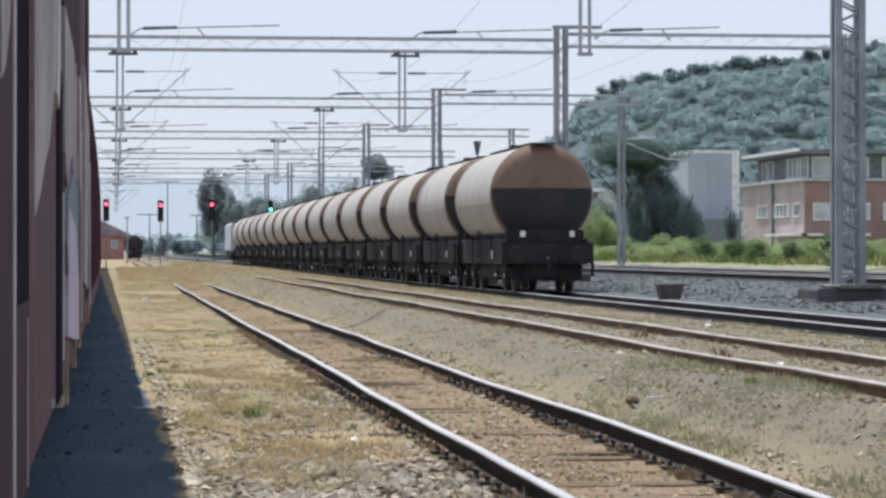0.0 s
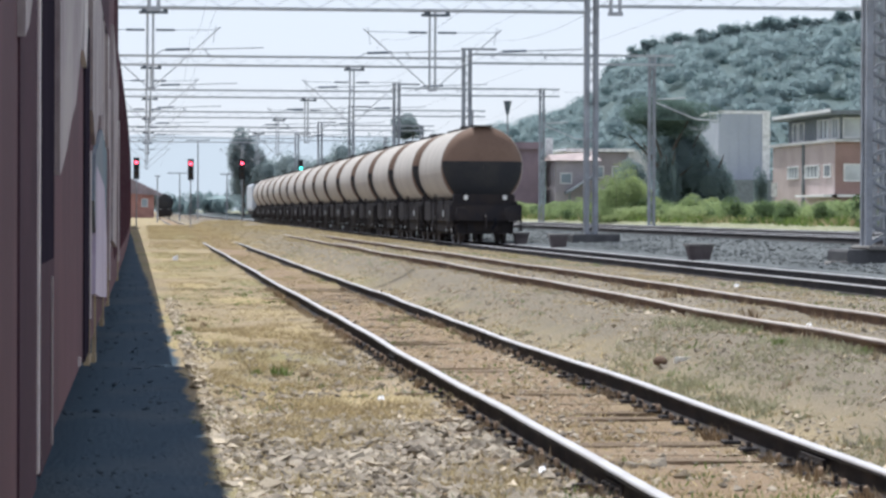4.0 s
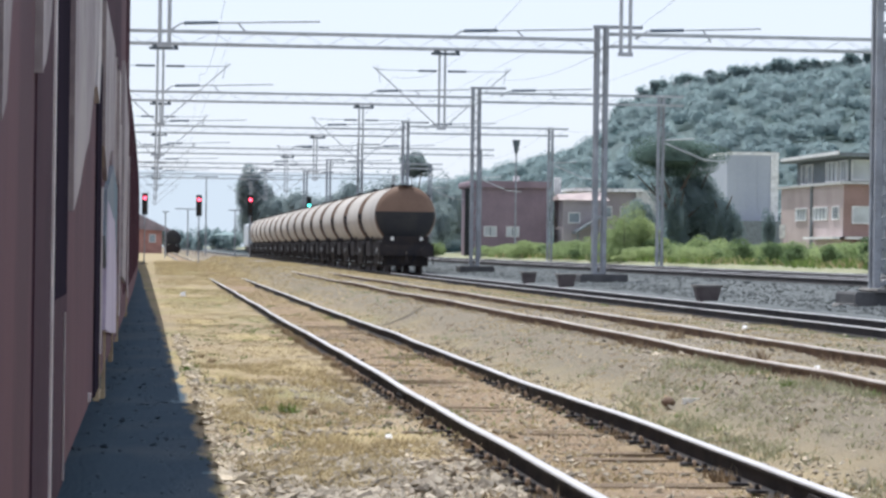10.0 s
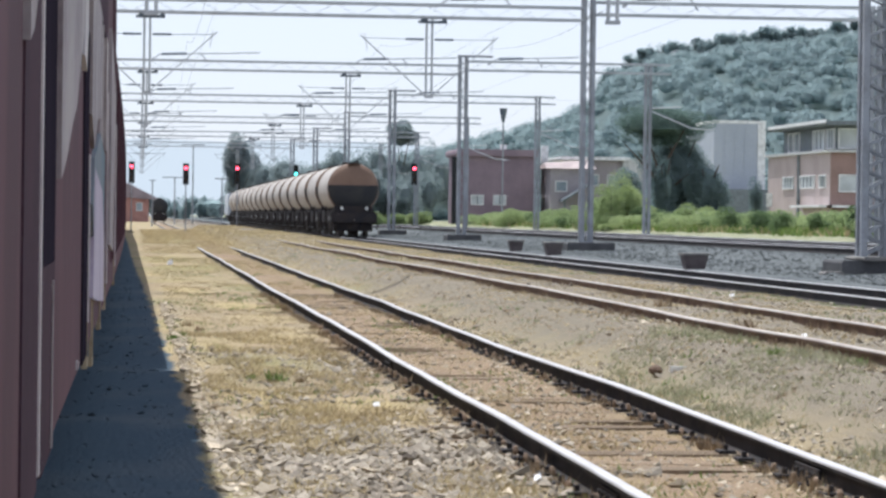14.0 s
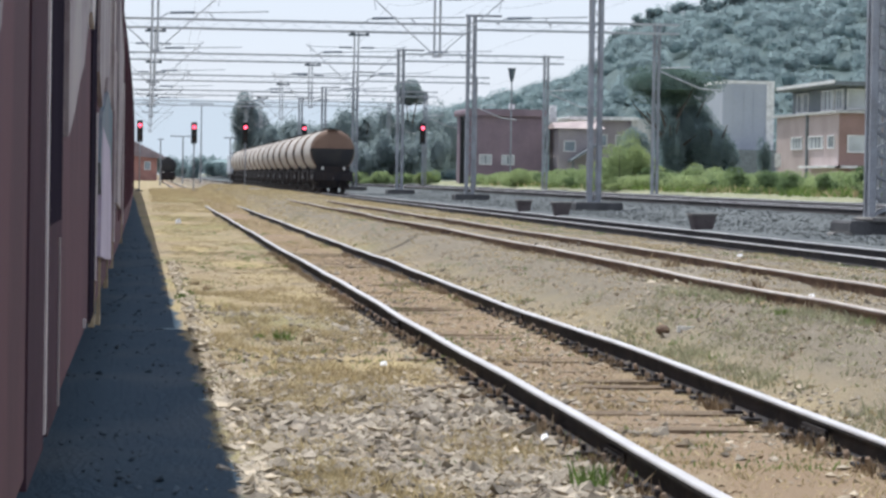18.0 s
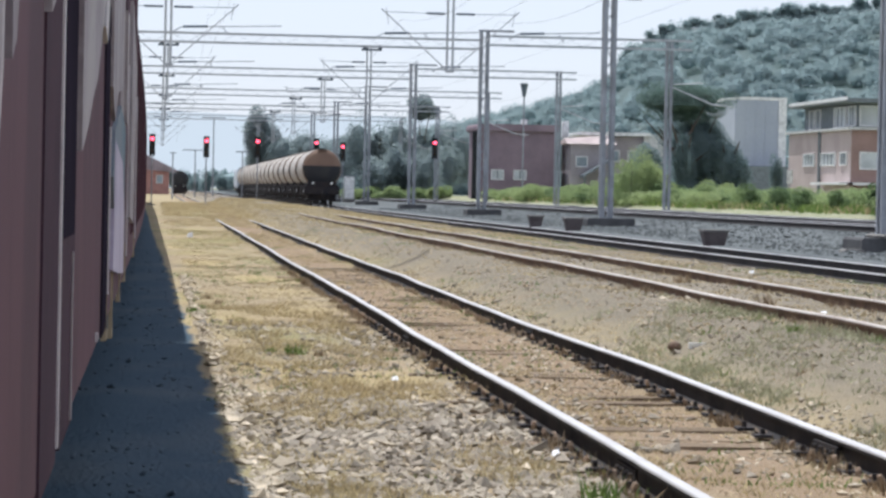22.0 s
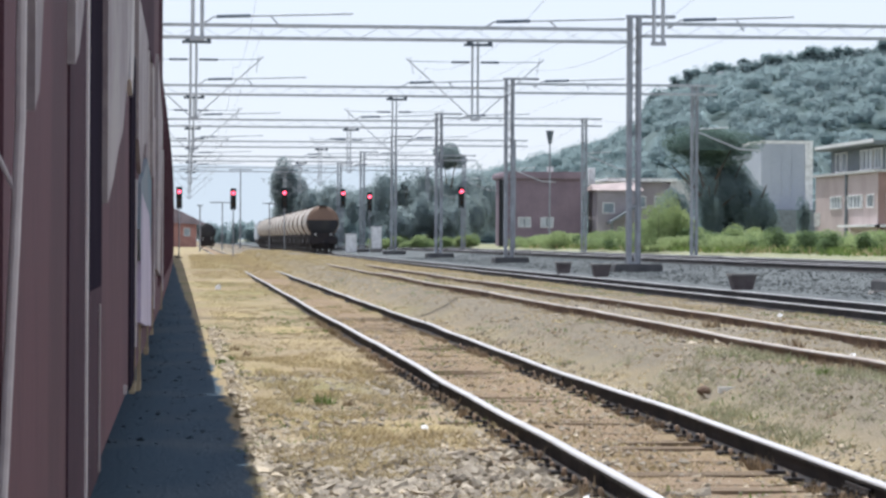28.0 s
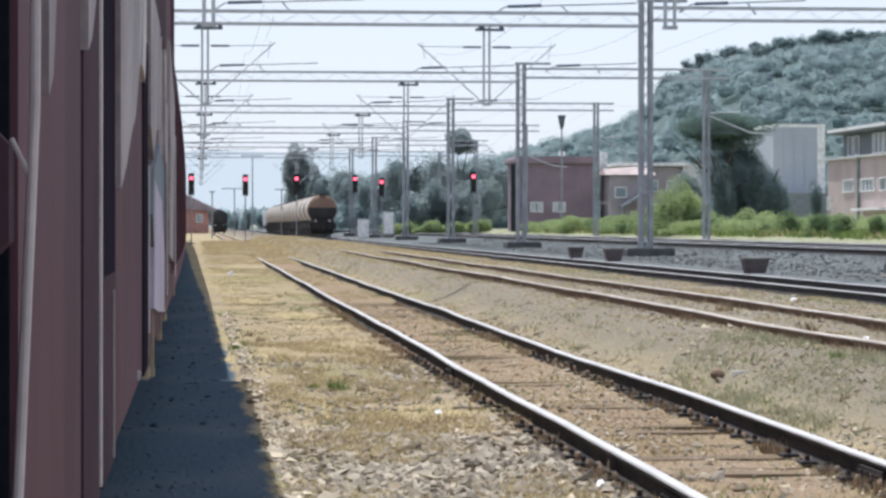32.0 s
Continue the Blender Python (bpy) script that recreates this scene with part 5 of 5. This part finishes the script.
# ---- stones, grass and weeds on the ground ----
def on_ground(x, y):
    return np.array([ground_z(a) + bumps(a, b) for a, b in zip(x, y)])


def stones(name, label, x, y, size, material, sink=0.25):
    """Flattened broken stones, each an uneven octahedron of eight triangles."""
    n = len(x)
    z = on_ground(x, y)
    base = np.array([(1, 0, 0), (0, 1, 0), (-1, 0, 0), (0, -1, 0), (0, 0, 1), (0, 0, -1)], float)
    v = base[None] * (size[:, None, None] * RNG.uniform(0.6, 1.3, (n, 6, 3))) + RNG.normal(size=(n, 6, 3)) * size[:, None, None] * 0.18
    v[:, :, 2] *= RNG.uniform(0.4, 0.7, n)[:, None]
    v[:, 4, :2] += RNG.normal(size=(n, 2)) * size[:, None] * 0.5
    a = RNG.uniform(0, 6.3, n)
    c, s = np.cos(a)[:, None], np.sin(a)[:, None]
    vx, vy = v[:, :, 0] * c - v[:, :, 1] * s, v[:, :, 0] * s + v[:, :, 1] * c
    v = np.stack([vx + x[:, None], vy + y[:, None], v[:, :, 2] + (z + size * sink)[:, None]], 2).reshape(-1, 3)
    tri = np.array([(0, 1, 4), (1, 2, 4), (2, 3, 4), (3, 0, 4), (1, 0, 5), (2, 1, 5), (3, 2, 5), (0, 3, 5)])
    f = (np.arange(n)[:, None, None] * 6 + tri[None]).reshape(-1, 3)
    me = bpy.data.meshes.new(name)
    me.from_pydata(v.tolist(), [], f.tolist())
    me.materials.append(material)
    return tagged(new(name, me), label, "stones", kind="stuff")


def blades(name, label, x, y, height, width, material, per=8, spread=0.06, category="grass", lean=0.5):
    """Tufts of narrow three-cornered blades."""
    n = len(x)
    z = on_ground(x, y) - 0.01
    k = np.repeat(np.arange(n), per)
    m = len(k)
    bx, by = x[k] + RNG.normal(size=m) * spread, y[k] + RNG.normal(size=m) * spread
    h = height[k] * RNG.uniform(0.5, 1.15, m)
    a = RNG.uniform(0, 6.3, m)
    w = width * RNG.uniform(0.6, 1.3, m) * (height[k] / height.mean())
    tx, ty = RNG.normal(size=m) * h * lean, RNG.normal(size=m) * h * lean
    p0 = np.stack([bx - np.cos(a) * w, by - np.sin(a) * w, z[k]], 1)
    p1 = np.stack([bx + np.cos(a) * w, by + np.sin(a) * w, z[k]], 1)
    p2 = np.stack([bx + tx, by + ty, z[k] + h], 1)
    return tagged(new(name, sheet_mesh(name, np.stack([p0, p1, p2], 1).reshape(-1, 3), 3, material)), label, category, kind="stuff")


def patchy(n, x0, x1, y0, y1, power=1.0, seed=0.0, cut=-0.1, scale=0.7):
    """Random spots thinned to patches; power above 1 crowds them to the near end."""
    x = RNG.uniform(x0, x1, n)
    y = y0 + (y1 - y0) * RNG.uniform(0, 1, n) ** power
    keep = np.array([noise.noise((a * scale, b * scale * 0.45, seed)) > cut for a, b in zip(x, y)])
    return x[keep], y[keep]


def spread_out(n, x0, x1, y0, y1, power, seed):
    """Random spots that thin out gently away from noise patches."""
    x = RNG.uniform(x0, x1, n)
    y = y0 + (y1 - y0) * RNG.uniform(0, 1, n) ** power
    keep = np.array([noise.noise((a * 0.8, b * 0.3, seed)) + 0.5 * noise.noise((a * 2.4, b * 1.1, seed)) for a, b in zip(x, y)])
    keep = keep + 0.15 > RNG.uniform(-0.3, 0.6, n)
    return x[keep], y[keep]


def scatter():
    x, y = spread_out(26000, -1.0, 2.55, 12.5, 36, 1.5, 1.0)
    k = x > 0.47 + RNG.normal(size=len(x)) * 0.04
    stones("gravel", "pale brown and grey gravel strewn on dry soil", x[k], y[k], RNG.gamma(1.5, 0.0075, k.sum()) + 0.006, STONE)
    # stones in the shadow strip carry its dark blue shade in their colour
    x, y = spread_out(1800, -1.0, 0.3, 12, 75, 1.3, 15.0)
    stones("ballast", "dark ballast under the standing train, blued with its shadow", x, y, RNG.gamma(1.6, 0.006, len(x)) + 0.006, SHADE_STONE)
    x, y = spread_out(22000, 2.5, 11, 13, 60, 1.6, 2.0)
    stones("gravel", "pale brown and grey gravel strewn on dry soil", x, y, RNG.gamma(1.5, 0.007, len(x)) + 0.006, STONE)
    x, y = patchy(14000, 13.7, 18.4, 40, 190, 1.4, 3.0, -1, 0.5)
    stones("ballast", "dark grey ballast stones beside the main line", x, y, RNG.gamma(3, 0.008, len(x)) + 0.01, BALLAST)
    x, y = patchy(9000, 18.4, 26.2, 60, 190, 1.2, 4.0, -1, 0.5)
    stones("ballast", "dark grey ballast stones beside the main line", x, y, RNG.gamma(3, 0.008, len(x)) + 0.01, BALLAST)
    x, y = spread_out(38000, 0.48, 12.5, 13, 75, 1.4, 5.0)
    blades("dry_grass", "short dry straw-coloured grass between the tracks", x, y, RNG.uniform(0.012, 0.05, len(x)), 0.006, STRAW, 8, 0.07, lean=1.0)
    x, y = patchy(26000, 0.4, 11.0, 75, 270, 0.9, 6.0, -0.3, 0.2)
    blades("dry_grass", "short dry straw-coloured grass between the tracks", x, y, RNG.uniform(0.03, 0.07, len(x)) + 0.0004 * np.clip(y - 80, 0, 130), 0.02, STRAW, 6, 0.16, lean=1.3)
    x, y = patchy(7000, 0.4, 10.8, 16, 110, 1.3, 7.0, 0.1, 0.35)
    blades("green_weeds", "low green weeds in the dry grass", x, y, RNG.uniform(0.02, 0.07, len(x)), 0.006, GRASS_GREEN, 8, 0.07)
    x, y = spread_out(16000, 0.5, 11.0, 14, 70, 1.5, 9.0)
    blades("dry_weeds", "low brown weeds and dead leaves on the soil", x, y, RNG.uniform(0.01, 0.035, len(x)), 0.012, WEED, 5, 0.06, "weeds", 1.6)
    x, y = spread_out(5000, 0.48, 2.6, 12.8, 24, 1.2, 10.0)
    stones("gravel", "pale limestone chips among dry grass", x, y, RNG.gamma(2.0, 0.006, len(x)) + 0.008, STONE_PALE)
    x, y = spread_out(5000, 2.6, 6.5, 13.5, 34, 1.3, 11.0)
    stones("gravel", "pale limestone chips among dry grass", x, y, RNG.gamma(2.0, 0.006, len(x)) + 0.007, STONE_PALE)
    x, y = spread_out(1100, 0.48, 2.5, 12.5, 21, 1.3, 12.0)
    stones("gravel", "larger broken stones half sunk in dry soil", x, y, RNG.gamma(3.0, 0.006, len(x)) + 0.018, STONE, 0.1)
    x, y = patchy(5200, 0.52, 2.3, 14.5, 40, 1.2, 14.0, 0.02, 1.1)
    blades("dry_grass", "tufts of longer dry grass beside the siding", x, y, RNG.uniform(0.03, 0.085, len(x)), 0.005, STRAW, 9, 0.05, lean=0.7)
    x, y = spread_out(6000, 4.4, 6.2, 14, 48, 1.4, 16.0)
    stones("gravel", "grey cinders and broken stone on the slope between the sidings", x, y, RNG.gamma(1.5, 0.006, len(x)) + 0.006, BALLAST_TAN)
    x, y = patchy(2600, 4.5, 6.1, 14, 34, 1.2, 17.0, 0.05, 0.8)
    blades("green_weeds", "low grey-green weeds on the slope between the sidings", x, y, RNG.uniform(0.03, 0.1, len(x)), 0.006, SAGE, 9, 0.07, lean=0.6)
    x, y = spread_out(5000, 0.47, 2.5, 12.4, 22.5, 1.15, 18.0)
    stones("gravel", "flat broken grey-brown stones lying thick on the soil", x, y, RNG.gamma(3.0, 0.007, len(x)) + 0.016, STONE, 0.2)
    y = 12.4 + 40 * RNG.uniform(0, 1, 1500) ** 1.3
    x = 0.53 - 0.0045 * (y - 16) + np.abs(RNG.normal(size=1500)) * 0.1
    stones("gravel", "pale stones along the shadow edge of the standing train", x, y, RNG.gamma(2.5, 0.007, 1500) + 0.012, STONE_PALE, 0.3)
    n = 420
    x, y = 5.15 + RNG.normal(size=n) * 0.3, 23.6 + RNG.normal(size=n) * 1.9
    blades("green_weeds", "soft grey-green weeds in a patch on the slope", x, y, RNG.uniform(0.02, 0.06, n), 0.007, SAGE, 9, 0.06, lean=0.6)
    # brown weeds along the foot of the rails
    for xr, zr, n, y1 in ((2.67, 0, 700, 60), (4.17, 0, 900, 60), (6.15, 0.4, 420, 90), (7.65, 0.4, 300, 90)):
        y = 13 + (y1 - 13) * RNG.uniform(0, 1, n) ** 1.3
        keep = np.array([noise.noise((b * 0.9, xr, 2)) > -0.02 for b in y])
        y = y[keep]
        x = xr - 0.11 - RNG.uniform(0, 0.09, len(y))
        blades("dry_weeds", "brown dry weeds along the rail foot", x, y, RNG.uniform(0.04, 0.12, len(y)), 0.007, WEED, 7, 0.03, "weeds", 0.3)
    x, y = patchy(2300, 27.3, 31, 90, 240, 1.0, 8.0, -1, 0.2)
    k = RNG.uniform(0, 1, len(x)) < 0.75
    blades("embankment_grass", "tall green grass on the embankment", x[k], y[k], RNG.uniform(0.15, 0.45, k.sum()), 0.04, GRASS_GREEN, 10, 0.35)
    blades("embankment_grass", "tall yellowed grass on the embankment", x[~k], y[~k], RNG.uniform(0.15, 0.45, (~k).sum()), 0.04, STRAW, 10, 0.35)


scatter()


def tuft(x, y, h, n, material=GRASS_GREEN, label="fresh green weed tuft in the gravel"):
    t = thing("weed_tuft", label, "weed", "weed tufts")
    k = np.full(n, x) + RNG.normal(size=n) * h * 0.35
    j = np.full(n, y) + RNG.normal(size=n) * h * 0.35
    z = on_ground(k, j) - 0.01
    a = RNG.uniform(0, 6.3, n)
    w = h * 0.09
    hh = h * RNG.uniform(0.5, 1.1, n)
    p0 = np.stack([k - np.cos(a) * w, j - np.sin(a) * w, z], 1)
    p1 = np.stack([k + np.cos(a) * w, j + np.sin(a) * w, z], 1)
    p2 = np.stack([k + RNG.normal(size=n) * h * 0.35, j + RNG.normal(size=n) * h * 0.35, z + hh], 1)
    part("foliage", sheet_mesh("foliage", np.stack([p0, p1, p2], 1).reshape(-1, 3), 3, material), material, t)


for x, y, h in ((1.34, 28.6, 0.13), (1.12, 28.9, 0.07), (2.3, 15.0, 0.16), (2.42, 15.3, 0.12), (0.45, 37.5, 0.1), (0.6, 39, 0.09), (5.9, 21.5, 0.12), (6.0, 24.0, 0.1), (5.6, 25.5, 0.1)):
    tuft(x, y, h, 40)
for x, y, h in ((6.6, 31.5, 0.16), (7.0, 39.0, 0.16), (0.7, 42.5, 0.12), (0.85, 41, 0.1), (1.55, 28.3, 0.1), (5.1, 23.0, 0.1)):
    tuft(x, y, h, 34, WEED, "dark dry weed tuft")


def sleepers():
    for i, (y0, y1, step, m, lift) in ((1, (12.5, 62, 0.62, SLEEPER, -0.15)), (2, (24, 90, 0.62, SLEEPER, -0.175)), (3, (42, 112, 0.62, CONCRETE, -0.17))):
        x, z = TRACKS[i][1], TRACKS[i][2]
        s = Shape().box(-1.25, 1.25, -0.12, 0.12, -0.14, 0.0, c=0.015)
        me = s.mesh("sleeper", m)
        y = y0
        while y < y1:
            ob = new("sleeper", me)
            ob.parent = TRACK_OBS[i]
            ob.matrix_basis = pose(x + random.uniform(-0.04, 0.04), y + random.uniform(-0.03, 0.03), z + lift + random.uniform(-0.02, 0.008), random.uniform(-2, 2), random.uniform(-0.5, 0.5), random.uniform(-2, 2))
            y += step


sleepers()


def litter(x, y, w, h, material, label):
    z = ground_z(x) + bumps(x, y)
    v = [(x - w, y, z), (x + w, y + 0.01, z + 0.005), (x + w * 0.8, y + 0.06, z + h), (x - w * 0.6, y + 0.08, z + h * 0.7), (x, y + 0.12, z)]
    solid("litter", Shape().add(v, [(0, 1, 2, 3), (3, 2, 4), (0, 3, 4), (1, 4, 2), (0, 4, 1)]), material, label, "litter", "litter on the ground")


for x, y, w, h in ((2.0, 24.6, 0.03, 0.04), (2.44, 17.76, 0.025, 0.05), (4.3, 27.7, 0.03, 0.05), (6.9, 30, 0.03, 0.03), (9.6, 47, 0.05, 0.06), (1.0, 95, 0.1, 0.18)):
    litter(x, y, w, h, PLASTIC, "crumpled white scrap of plastic litter")
clod = Shape().lathe([(0.01, -0.1), (0.07, -0.07), (0.1, 0.0), (0.06, 0.08), (0.01, 0.1)], 9, Matrix.Translation((4.95, 27.85, 0.02)) @ Matrix.Diagonal((0.72, 0.8, 0.5, 1)))
solid("stone", clod, RAIL_BROWN, "dark rusty lump lying on the soil", "stone")
part_of = Shape().box(5.03, 5.24, 27.5, 27.56, 0.02, 0.075)
solid("plank", part_of, WHITE_PLATE, "short pale scrap of wood on the soil", "scrap wood")


def fishplate(track, x, y, z):
    """A bolted rail joint on both sides of the web."""
    p = part("fishplate", Shape().box(x - 0.035, x - 0.014, y - 0.32, y + 0.32, z - 0.125, z - 0.055).box(x + 0.014, x + 0.035, y - 0.32, y + 0.32, z - 0.125, z - 0.055), RAIL_WEB, track, "bolted rusty fishplate")
    for dy in (-0.23, -0.08, 0.08, 0.23):
        part("bolt", Shape().tube((x - 0.06, y + dy, z - 0.09), (x + 0.06, y + dy, z - 0.09), 0.016, n=6), RAIL_WEB, p)


for x, y in ((2.668, 16.3), (4.172, 17.9), (2.668, 31.0), (4.172, 32.6)):
    fishplate(TRACK_OBS[1], x, y, 0.0)


def fastenings():
    """Base plates with a screw beside the rail foot, on the nearest sleepers."""
    plate = Shape().box(-0.06, 0.06, -0.08, 0.08, 0, 0.022, c=0.006).tube((0.0, 0.0, 0.022), (0.0, 0.0, 0.06), 0.017, n=8).mesh("base_plate", RAIL_WEB)
    y = 12.5
    while y < 36:
        for side in (-0.752, 0.752):
            for d in (-0.13, 0.13):
                ob = new("base_plate", plate)
                ob.parent = TRACK_OBS[1]
                ob.matrix_basis = pose(3.42 + side + d, y, -0.142)
        y += 0.62
    clip = Shape().lathe([(0.004, -0.05), (0.028, -0.04), (0.034, 0.0), (0.026, 0.04), (0.004, 0.05)], 7, Matrix.Rotation(radians(90), 4, "X") @ Matrix.Scale(0.62, 4)).mesh("rail_clip", RUST_CLIP)
    y = 12.5
    while y < 44:
        for side in (-0.752, 0.752):
            for dy in (-0.09, 0.09):
                if random.random() < 0.72:
                    ob = new("rail_clip", clip)
                    ob.parent = TRACK_OBS[1]
                    ob.matrix_basis = pose(3.42 + side - 0.095 - random.uniform(0, 0.03), y + dy + random.uniform(-0.03, 0.03), -0.115 + random.uniform(-0.02, 0.02), random.uniform(-25, 25), random.uniform(-25, 25), random.uniform(0, 90))
        y += 0.62


fastenings()

motions()
